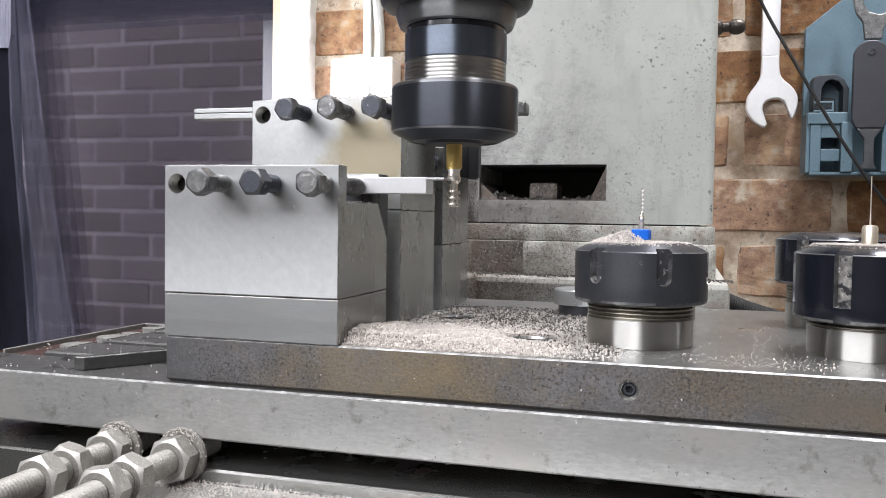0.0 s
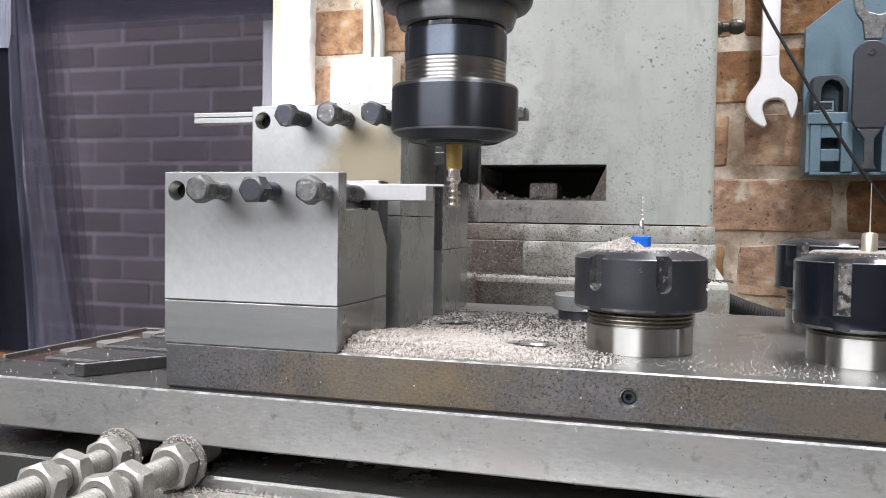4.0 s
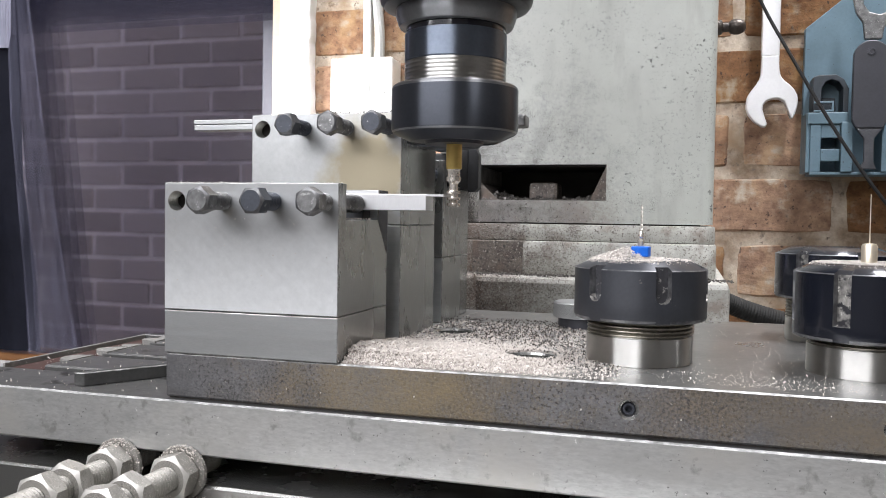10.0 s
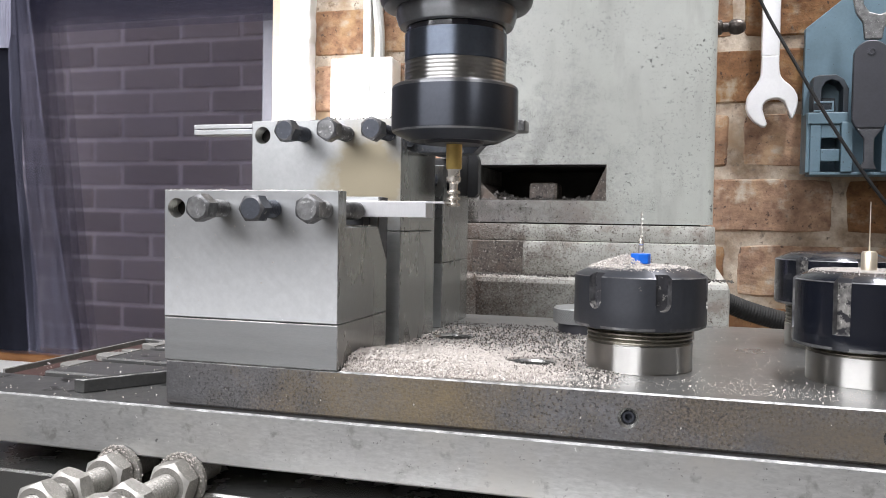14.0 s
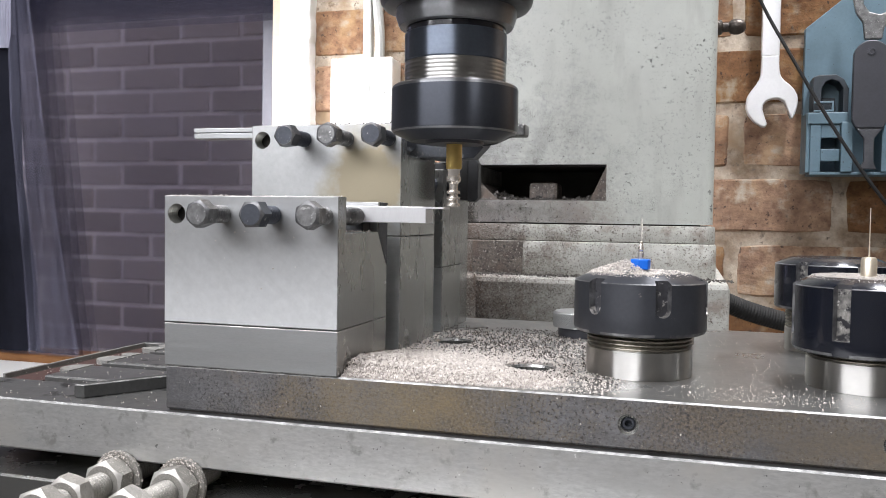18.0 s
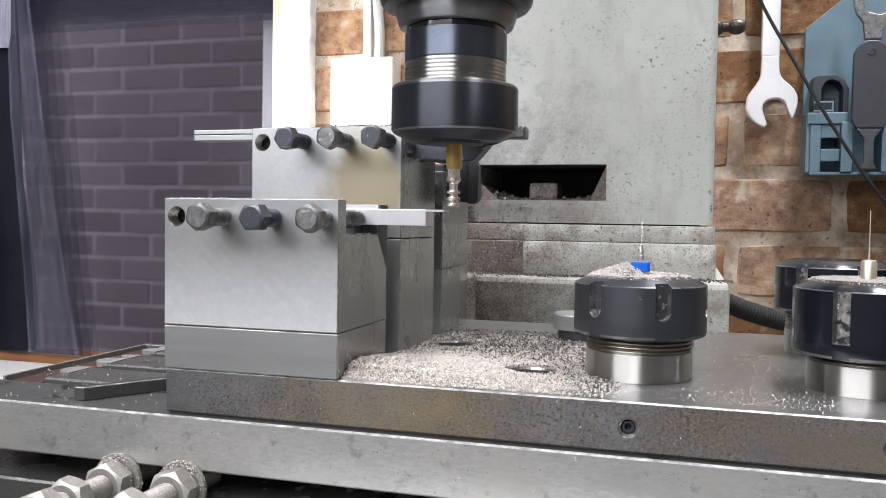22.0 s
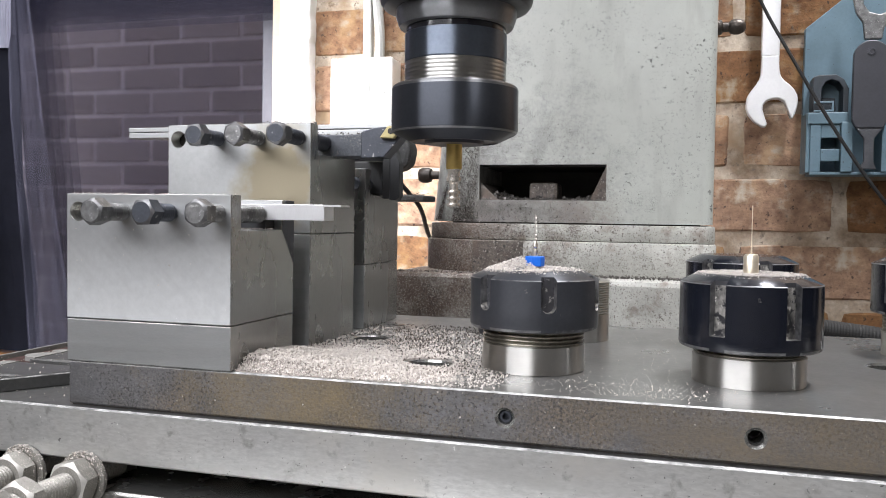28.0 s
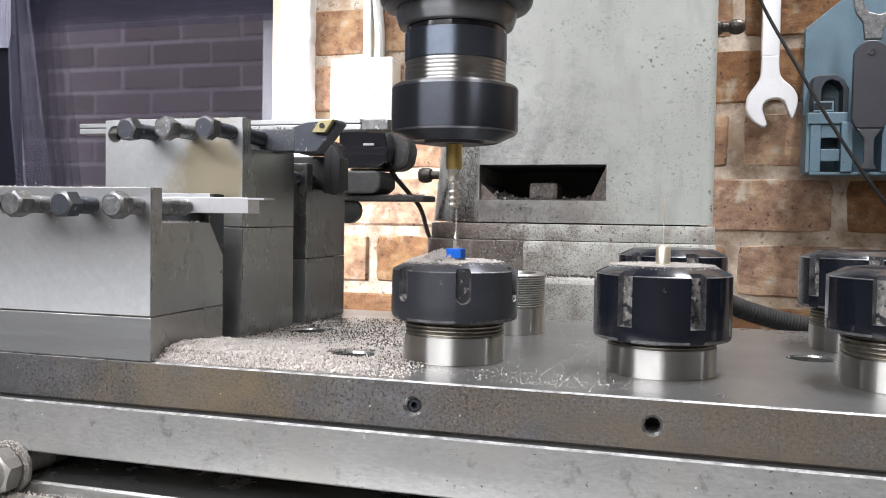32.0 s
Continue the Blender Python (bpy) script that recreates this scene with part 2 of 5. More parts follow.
# near-black for slot floors, hole floors, joints and the recess's back and top
SLOT = material("near_black_iron", (0.040, 0.034, 0.030), 0.5, 0.2, scale=40, amount=0.6, fine=300, bump=0.3)
NUT_BLACK = material("worn_black_nut", (0.048, 0.051, 0.060), 0.40, 0.4, scale=70, amount=0.4, fine=700, bump=0.03, aniso=0.7, specks=[(330, 0.70, 0.74, (0.16, 0.15, 0.14))])
NUT_NAVY = material("glossy_navy_nut", (0.011, 0.013, 0.021), 0.22, 0.3, scale=70, amount=0.4, fine=700, bump=0.02, aniso=0.6, coat=0.3, specks=[(330, 0.70, 0.74, (0.12, 0.12, 0.12))])
SLOT_DARK = material("oily_nut_slot", (0.10, 0.10, 0.11), 0.3, 0.5, scale=200, amount=0.6, fine=600, bump=0.3, specks=[(420, 0.58, 0.64, (0.45, 0.44, 0.42))])
SLOT_METAL = material("bare_slot_metal", (0.50, 0.48, 0.445), 0.45, 0.6, dark=(0.04, 0.04, 0.045), scale=210, amount=1.0, fine=900, bump=0.35, stretch=(1, 1, 0.6), specks=[(420, 0.56, 0.62, (0.66, 0.64, 0.60)), (330, 0.50, 0.60, (0.035, 0.035, 0.04))])
TURNED = material("turned_bright_steel", (0.54, 0.53, 0.51), 0.31, 1.0, scale=40, amount=0.2, fine=300, bump=0.0, aniso=1.0, rough_var=0.03)
THREAD = material("oily_thread_steel", (0.46, 0.455, 0.43), 0.38, 0.95, scale=60, amount=0.4, fine=500, bump=0.05)
THREAD_OIL = material("brown_oily_thread", (0.34, 0.32, 0.27), 0.32, 0.9, dark=(0.14, 0.125, 0.10), scale=90, amount=0.6, fine=600, bump=0.05)
BOLT_DARK = material("blackened_bolt_steel", (0.085, 0.092, 0.11), 0.42, 0.6, scale=90, amount=0.5, fine=900, bump=0.12, specks=[(420, 0.63, 0.69, (0.34, 0.34, 0.34))])
BOLT_WORN = material("worn_bolt_steel", (0.28, 0.28, 0.28), 0.42, 0.75, dark=(0.13, 0.13, 0.13), scale=160, amount=0.6, fine=900, bump=0.15, specks=[(500, 0.60, 0.68, (0.5, 0.5, 0.49))])
BOLT_RIM = material("rubbed_bolt_rim", (0.30, 0.30, 0.305), 0.40, 0.8, dark=(0.12, 0.12, 0.125), scale=180, amount=0.6, fine=900, bump=0.1)
ZINC_RIM = material("bright_zinc_rim", (0.56, 0.545, 0.51), 0.45, 0.5, dark=(0.36, 0.345, 0.32), scale=120, amount=0.4, fine=500, bump=0.1)
ZINC = material("dusty_zinc_steel", (0.36, 0.345, 0.315), 0.52, 0.5, scale=60, amount=0.5, fine=400, bump=0.2, specks=[(2200, 0.54, 0.64, (0.56, 0.53, 0.48), 160, 0.40, 0.62), (1600, 0.58, 0.66, (0.16, 0.15, 0.14))])
ALU = material("bright_aluminium", (0.70, 0.70, 0.71), 0.38, 0.7, scale=40, amount=0.15, fine=600, stretch=(6, 1, 1), bump=0.05)
CHIP = material("aluminium_chips", (0.65, 0.60, 0.555), 0.75, 0.05, scale=400, amount=0.35, fine=900, bump=0.0)
# darker than the chips: the shade in their gaps is put into its colour
CHIP_BED = material("shaded_packed_swarf", (0.40, 0.36, 0.33), 0.7, 0.2, scale=300, amount=0.6, fine=900, bump=0.8)
CHIP_DARK = material("oily_grit", (0.13, 0.118, 0.108), 0.45, 0.3, scale=400, amount=0.6, fine=900, bump=0.0)
SLATE_CHIP = material("coarse_grey_swarf", (0.20, 0.185, 0.175), 0.5, 0.3, dark=(0.06, 0.055, 0.05), scale=500, amount=0.8, fine=900, bump=0.0)
GRIT = material("wet_brown_grit", (0.060, 0.046, 0.038), 0.45, 0.2, scale=400, amount=0.7, fine=900, bump=0.0)
GOLD = material("titanium_nitride_gold", (0.78, 0.57, 0.20), 0.30, 0.9, scale=80, amount=0.3, fine=600, bump=0.04, aniso=0.4)
FLUTE = material("worn_drill_steel", (0.62, 0.59, 0.55), 0.42, 0.75, scale=300, amount=0.4, fine=900, bump=0.05)
CARBIDE = material("polished_carbide", (0.92, 0.86, 0.78), 0.26, 0.85, scale=80, amount=0.2, fine=600, bump=0.02)
BRASS = material("pale_brass", (0.88, 0.78, 0.62), 0.36, 0.8, scale=80, amount=0.2, fine=600, bump=0.03)
BLUE = material("blue_plastic", (0.01, 0.15, 0.72), 0.4, 0.0, scale=80, amount=0.2, fine=600, bump=0.05)
BLACK_PLASTIC = material("black_plastic", (0.015, 0.015, 0.016), 0.42, 0.0, scale=60, amount=0.4, fine=700, bump=0.15)
GLOSS_BLACK = material("glossy_black_plastic", (0.012, 0.012, 0.016), 0.12, 0.0, scale=60, amount=0.2, fine=700, bump=0.0, coat=0.5)
HOSE_RUBBER = material("dusty_black_rubber", (0.013, 0.0125, 0.012), 0.75, 0.0, scale=90, amount=0.5, fine=500, bump=0.4)
GRITTY = material("gritty_black_plastic", (0.05, 0.05, 0.05), 0.6, 0.0, scale=200, amount=0.6, fine=500, bump=0.6, specks=[(1500, 0.58, 0.66, (0.13, 0.125, 0.12))])
# grime below the recess, part of the tool blocks' shadow mixed into its colour
PAINT = material("pale_green_machine_paint", (0.54, 0.56, 0.515), 0.34, 0.0, dark=(0.45, 0.465, 0.43), scale=16, amount=0.12, fine=160, bump=0.05, specks=[(1500, 0.62, 0.68, (0.34, 0.33, 0.31)), (420, 0.65, 0.69, (0.06, 0.06, 0.055), 20, 0.42, 0.58), (520, 0.56, 0.64, (0.20, 0.20, 0.195), 26, 0.50, 0.60), (260, 0.62, 0.67, (0.10, 0.10, 0.095), 18, 0.50, 0.60), (13, 0.46, 0.74, (0.43, 0.44, 0.405))], splash=[((-0.045, -0.06, 1.098), 0.065, 500, (0.27, 0.235, 0.21), 0.42, -0.30, 0.48, 0.80, 0.5, 70), ((-0.125, 0.005, 1.09), 0.09, 700, (0.11, 0.09, 0.076), 0.46, -0.30, 0.46, 0.74, 0.5, 60), ((0.005, -0.06, 1.102), 0.06, 500, (0.28, 0.25, 0.225), 0.38, -0.30, 0.48, 0.80, 0.5, 70), ((-0.050, -0.06, 1.12), 0.19, 420, (0.30, 0.30, 0.30), 0.13, -0.16, 0.50, 0.80, 0.50, 55), ((-0.050, -0.06, 1.095), 0.135, 700, (0.22, 0.21, 0.195), 0.05, -0.20, 0.40, 0.92, 0.45, 75), ((-0.070, -0.06, 1.085), 0.17, 1100, (0.16, 0.15, 0.138), 0.03, -0.12, 0.53, 0.62, 0.60, 50), ((-0.080, -0.06, 1.085), 0.17, 1700, (0.09, 0.085, 0.078), 0.11, -0.09, 0.50, 0.66, 0.56, 90)], streak=((2.2, 2.2, 0.45), 40, 0.55, 0.74, (0.40, 0.405, 0.375)))
# brown splash on the foot, also darkened for part of the blocks' shadow
FOOT = material("splashed_shaded_paint", (0.60, 0.60, 0.555), 0.55, 0.0, dark=(0.38, 0.375, 0.34), scale=30, amount=0.4, fine=500, bump=0.5, specks=[(70, 0.54, 0.68, (0.29, 0.255, 0.22)), (900, 0.575, 0.65, (0.19, 0.17, 0.15)), (520, 0.59, 0.66, (0.085, 0.06, 0.048), 40, 0.40, 0.60)], splash=[((-0.090, -0.06, 1.066), 0.18, 600, (0.115, 0.080, 0.062), 0.30, -0.32, 0.46, 0.72, 0.46, 55), ((-0.060, -0.06, 1.075), 0.20, 1100, (0.17, 0.145, 0.125), 0.04, -0.13, 0.52, 0.62, 0.55, 60), ((-0.085, -0.06, 1.062), 0.18, 1300, (0.055, 0.043, 0.036), 0.05, -0.16, 0.53, 0.62, 0.62, 80), ((-0.085, -0.06, 1.062), 0.26, 1500, (0.40, 0.37, 0.33), 0.03, -0.05, 0.60, 0.63, 0.97)])
CAKED = material("brown_caked_grit", (0.18, 0.15, 0.13), 0.6, 0.0, dark=(0.07, 0.058, 0.05), scale=120, amount=0.8, fine=700, bump=0.9, specks=[(900, 0.60, 0.66, (0.45, 0.42, 0.38)), (500, 0.55, 0.62, (0.05, 0.045, 0.04)), (60, 0.55, 0.70, (0.14, 0.105, 0.085))])
BRICK = material("orange_brick", (0.275, 0.152, 0.080), 0.88, 0.0, dark=(0.135, 0.066, 0.033), scale=55, amount=0.6, fine=300, bump=1.0, stretch=(1, 1, 1.25), specks=[(150, 0.60, 0.66, (0.05, 0.026, 0.016)), (420, 0.60, 0.68, (0.09, 0.05, 0.03)), (22, 0.52, 0.70, (0.33, 0.205, 0.105)), (48, 0.52, 0.66, (0.34, 0.285, 0.22), 11, 0.44, 0.6)], random_tint=0.30)
MORTAR = material("rough_lime_mortar", (0.54, 0.46, 0.37), 0.95, 0.0, dark=(0.21, 0.145, 0.095), scale=24, amount=0.8, fine=260, bump=1.0, specks=[(90, 0.60, 0.68, (0.14, 0.11, 0.085)), (16, 0.55, 0.7, (0.30, 0.21, 0.13))])
BRICK_DARK = material("purple_engineering_brick", (0.36, 0.325, 0.29), 0.75, 0.0, dark=(0.25, 0.215, 0.20), scale=5, amount=0.4, fine=120, bump=0.4, specks=[(9, 0.50, 0.70, (0.42, 0.38, 0.35)), (14, 0.58, 0.70, (0.19, 0.16, 0.15))], random_tint=0.18)
MORTAR_DARK = material("grey_mortar", (0.70, 0.655, 0.615), 0.95, 0.0, dark=(0.50, 0.465, 0.435), scale=9, amount=0.5, fine=120, bump=0.5)
WHITE = material("white_wall_paint", (0.80, 0.80, 0.78), 0.55, 0.0, scale=6, amount=0.1, fine=150, bump=0.1)
WORKSHOP = material("grey_workshop_paint", (0.22, 0.21, 0.20), 0.8, 0.0, scale=4, amount=0.3, fine=100, bump=0.2)
BACK_WALL = material("pale_reflector_wall", (0.58, 0.57, 0.55), 0.8, 0.0, scale=4, amount=0.3, fine=100, bump=0.2)
WHITE_PLASTIC = material("white_switch_plastic", (0.80, 0.80, 0.78), 0.35, 0.0, scale=30, amount=0.08, fine=300, bump=0.02)
GREY_PLASTIC = material("grey_cable_plastic", (0.42, 0.42, 0.40), 0.5, 0.0, scale=30, amount=0.2, fine=300, bump=0.05)
WOOD = material("varnished_brown_wood", (0.42, 0.20, 0.075), 0.45, 0.0, dark=(0.30, 0.13, 0.05), scale=12, amount=0.5, fine=120, stretch=(1, 8, 8), bump=0.15)
TABLE_TOP = material("oily_table_top", (0.27, 0.27, 0.265), 0.36, 0.8, scale=26, amount=0.6, fine=350, bump=0.1, specks=[(60, 0.60, 0.66, (0.06, 0.06, 0.055))])
FLAKE = material("flaking_pale_paint", (0.25, 0.245, 0.23), 0.7, 0.0, scale=60, amount=0.5, fine=400, bump=0.3)
FRAME_GREY = material("grey_frame_paint", (0.30, 0.30, 0.34), 0.7, 0.0, scale=20, amount=0.2, fine=200, bump=0.08)
CHROME = material("satin_chrome", (0.84, 0.84, 0.85), 0.38, 0.35, scale=30, amount=0.12, fine=300, bump=0.03)
RACK = material("blue_grey_plastic", (0.125, 0.20, 0.25), 0.5, 0.0, dark=(0.095, 0.155, 0.195), scale=16, amount=0.3, fine=300, bump=0.12, specks=[(26, 0.58, 0.70, (0.085, 0.12, 0.145)), (300, 0.64, 0.69, (0.06, 0.075, 0.085))])
SLATE = material("dark_slate_plastic", (0.040, 0.050, 0.062), 0.45, 0.0, scale=40, amount=0.4, fine=400, bump=0.1)
GUNMETAL = material("dark_spanner_steel", (0.075, 0.076, 0.088), 0.38, 0.5, scale=40, amount=0.3, fine=400, bump=0.1)
RUST = material("red_brown_primer", (0.060, 0.026, 0.022), 0.6, 0.0, scale=40, amount=0.5, fine=300, bump=0.3)
CONCRETE = material("grey_concrete", (0.30, 0.29, 0.28), 0.85, 0.0, scale=5, amount=0.5, fine=60, bump=0.5)
GLASS = bpy.data.materials.new("window_glass")
GLASS.use_nodes = True


def dirty_glass(nt):
    """Clear glass under a thin film of dust that runs down it in soft streaks."""
    b = nt.nodes["Principled BSDF"]
    b.inputs["Base Color"].default_value = (0.25, 0.245, 0.32, 1)
    b.inputs["Roughness"].default_value = 0.25
    clear = nt.nodes.new("ShaderNodeBsdfRefraction")
    clear.inputs["Color"].default_value = (0.94, 0.915, 0.92, 1)
    clear.inputs["Roughness"].default_value = 0.06
    clear.inputs["IOR"].default_value = 1.45
    mixed = nt.nodes.new("ShaderNodeMixShader")
    tc = nt.nodes.new("ShaderNodeTexCoord")
    total = None
    for scale, size, low, high, top in (((1, 1, 0.35), 5, 0.45, 0.80, 0.022), ((1, 1, 0.7), 2.0, 0.42, 0.75, 0.02), ((1, 1, 0.8), 40, 0.45, 0.8, 0.015)):
        mp = nt.nodes.new("ShaderNodeMapping")
        mp.inputs["Scale"].default_value = scale
        mp.inputs["Rotation"].default_value = (0, 0.09, 0)
        n = nt.nodes.new("ShaderNodeTexNoise")
        n.inputs["Scale"].default_value = size
        r = nt.nodes.new("ShaderNodeMapRange")
        r.inputs["From Min"].default_value, r.inputs["From Max"].default_value = low, high
        r.inputs["To Min"].default_value, r.inputs["To Max"].default_value = 0.0, top
        nt.links.new(tc.outputs["Object"], mp.inputs["Vector"])
        nt.links.new(mp.outputs["Vector"], n.inputs["Vector"])
        nt.links.new(n.outputs["Fac"], r.inputs["Value"])
        if total is None:
            total = r.outputs["Result"]
        else:
            add = nt.nodes.new("ShaderNodeMath")
            nt.links.new(total, add.inputs[0])
            nt.links.new(r.outputs["Result"], add.inputs[1])
            total = add.outputs["Value"]
    base = nt.nodes.new("ShaderNodeMath")
    base.inputs[1].default_value = 0.006
    nt.links.new(total, base.inputs[0])
    nt.links.new(base.outputs["Value"], mixed.inputs["Fac"])
    nt.links.new(clear.outputs["BSDF"], mixed.inputs[1])
    nt.links.new(b.outputs["BSDF"], mixed.inputs[2])
    nt.links.new(mixed.outputs["Shader"], nt.nodes["Material Output"].inputs["Surface"])


dirty_glass(GLASS.node_tree)


def sheer_cloth(name, colour, thin, thick, scale=60):
    """Thin woven cloth: partly see-through, its weave a little thicker in the creases."""
    m = bpy.data.materials.new(name)
    m.use_nodes = True
    nt = m.node_tree
    b = nt.nodes["Principled BSDF"]
    b.inputs["Base Color"].default_value = (*colour, 1)
    b.inputs["Roughness"].default_value = 0.9
    clear = nt.nodes.new("ShaderNodeBsdfTransparent")
    mixed = nt.nodes.new("ShaderNodeMixShader")
    tc = nt.nodes.new("ShaderNodeTexCoord")
    mp = nt.nodes.new("ShaderNodeMapping")
    mp.inputs["Scale"].default_value = (1, 1, 0.12)
    mp.inputs["Rotation"].default_value = (0, 0.13, 0)
    n = nt.nodes.new("ShaderNodeTexNoise")
    n.inputs["Scale"].default_value = scale
    r = nt.nodes.new("ShaderNodeMapRange")
    r.inputs["From Min"].default_value, r.inputs["From Max"].default_value = 0.3, 0.75
    r.inputs["To Min"].default_value, r.inputs["To Max"].default_value = thin, thick
    nt.links.new(tc.outputs["Object"], mp.inputs["Vector"])
    nt.links.new(mp.outputs["Vector"], n.inputs["Vector"])
    nt.links.new(n.outputs["Fac"], r.inputs["Value"])
    nt.links.new(r.outputs["Result"], mixed.inputs["Fac"])
    nt.links.new(clear.outputs["BSDF"], mixed.inputs[1])
    nt.links.new(b.outputs["BSDF"], mixed.inputs[2])
    nt.links.new(mixed.outputs["Shader"], nt.nodes["Material Output"].inputs["Surface"])
    return m


VOILE = sheer_cloth("sheer_voile", (0.31, 0.31, 0.43), 0.05, 0.19)
NET = sheer_cloth("dark_navy_net", (0.013, 0.012, 0.030), 0.16, 0.40, 18)
BLIND = sheer_cloth("navy_blind_gauze", (0.026, 0.024, 0.044), 0.40, 0.62, 9)
NAVY = material("navy_blind_cloth", (0.016, 0.018, 0.036), 0.8, 0.0, scale=12, amount=0.5, fine=200, bump=0.1)

# ---- the room ----
def room():
    k = "structure"
    solid("floor", box(-2300, 2300, -2300, 1030, -1150, -1100), CONCRETE, (0, 0, -1100), "bare grey concrete workshop floor", "floor", kind=k)
    solid("ceiling", box(-2300, 2300, -2300, 1250, 1300, 1350), WHITE, (0, 0, 1300), "plain white painted ceiling", "ceiling", kind=k)
    # unseen south wall, kept pale so its reflection brightens the steel fronts
    solid("wall_south", box(-2300, 2300, -2350, -2300, -1100, 1300), BACK_WALL, (0, -2325, -1100), "unseen pale grey wall that brightens the steel fronts", "wall", kind=k)
    # unseen side walls, kept dark so the steel reflects little from them
    solid("wall_west", box(-2350, -2300, -2300, 1250, -1100, 1300), WORKSHOP, (-2325, 0, -1100), "plain grey-brown painted workshop wall", "wall", kind=k)
    solid("wall_east", box(2300, 2350, -2300, 1250, -1100, 1300), WORKSHOP, (2325, 0, -1100), "plain grey-brown painted workshop wall", "wall", kind=k)
    bm = box(-520, 2300, 1038, 1250, -1100, 1300)
    box(-2300, -520, 1038, 1250, -1100, -250, bm=bm)
    box(-2300, -520, 1038, 1250, 640, 1300, bm=bm)
    solid("wall_north", bm, MORTAR, (0, 1140, -1100), "orange brick wall with pale rough mortar joints", "wall", kind=k)


def bricks(owner, mat_, x0, x1, z0, z1, y_face, depth, joint_z, joint_x, rnd, name="brick", pitch=225.0, rise=75.0, gap=12.0, rough=1.8):
    """Bricks of 215 x 65 mm laid with 10 mm joints; one shared mesh a shape."""
    meshes = []
    for v in range(5):
        half, tall = (pitch - gap) / 2, (rise - gap) / 2
        bm = box(-half, half, 0, depth, -tall, tall, 2.2, seg=1)
        bmesh.ops.subdivide_edges(bm, edges=[e for e in bm.edges if e.calc_length() > 40], cuts=9, use_grid_fill=True)
        for q in bm.verts:
            k = Vector((q.co.x * 0.035 + v * 9.0, q.co.z * 0.05, q.co.y * 0.03))
            drift = noise.noise_vector(k) * rough + noise.noise_vector(k * 3.3) * rough * 0.4
            worn = rough / 3.0 * max(0.0, abs(q.co.x) / half - 0.9) * 10 * max(0.0, abs(q.co.z) / tall - 0.6) * 2.5
            q.co += Vector((drift.x - math.copysign(worn * 2.2, q.co.x), drift.y * 0.6 + (worn * 1.5 if q.co.y < 5 else 0), drift.z - math.copysign(worn * 2.0, q.co.z)))
        for q in bm.verts:
            q.co *= 0.001
        bmesh.ops.recalc_face_normals(bm, faces=bm.faces)
        me = bpy.data.meshes.new(name)
        bm.to_mesh(me)
        bm.free()
        me.materials.append(mat_)
        meshes.append(me)
    base = BASE[owner.name]
    row = math.floor((z0 - joint_z) / rise)
    z = joint_z + row * rise + rise / 2
    while z < z1:
        x = joint_x + (1 - row % 2) * pitch / 2 + pitch / 2
        x -= math.ceil((x - x0 + 105) / pitch) * pitch
        while x < x1:
            if x + 85 < x0:
                x += pitch
                continue
            cut = x - 105.5 < x0
            ob = new(name, to_mesh(name, box(x0 - x, 105.5, 0, depth, -30.5, 30.5, 3.0, seg=1), mat_, world_m((0, 0, 0))) if cut else rnd.choice(meshes))
            ob.parent = owner
            ob.location = world_m((x + rnd.uniform(-2, 2), y_face + rnd.uniform(-1.5, 1.5), z + rnd.uniform(-1, 1))) - base
            ob.rotation_euler = (rnd.uniform(-0.008, 0.008), 0 if cut else rnd.choice((0, math.pi)), rnd.uniform(-0.008, 0.008))
            x += pitch
        z += rise
        row += 1


CREAM = material("cream_timber_paint", (0.66, 0.52, 0.38), 0.6, 0.0, scale=20, amount=0.3, fine=300, bump=0.2)
LINING = material("pale_lilac_lining", (0.40, 0.40, 0.50), 0.9, 0.0, scale=60, amount=0.5, fine=400, stretch=(1, 1, 0.3), bump=0.3)


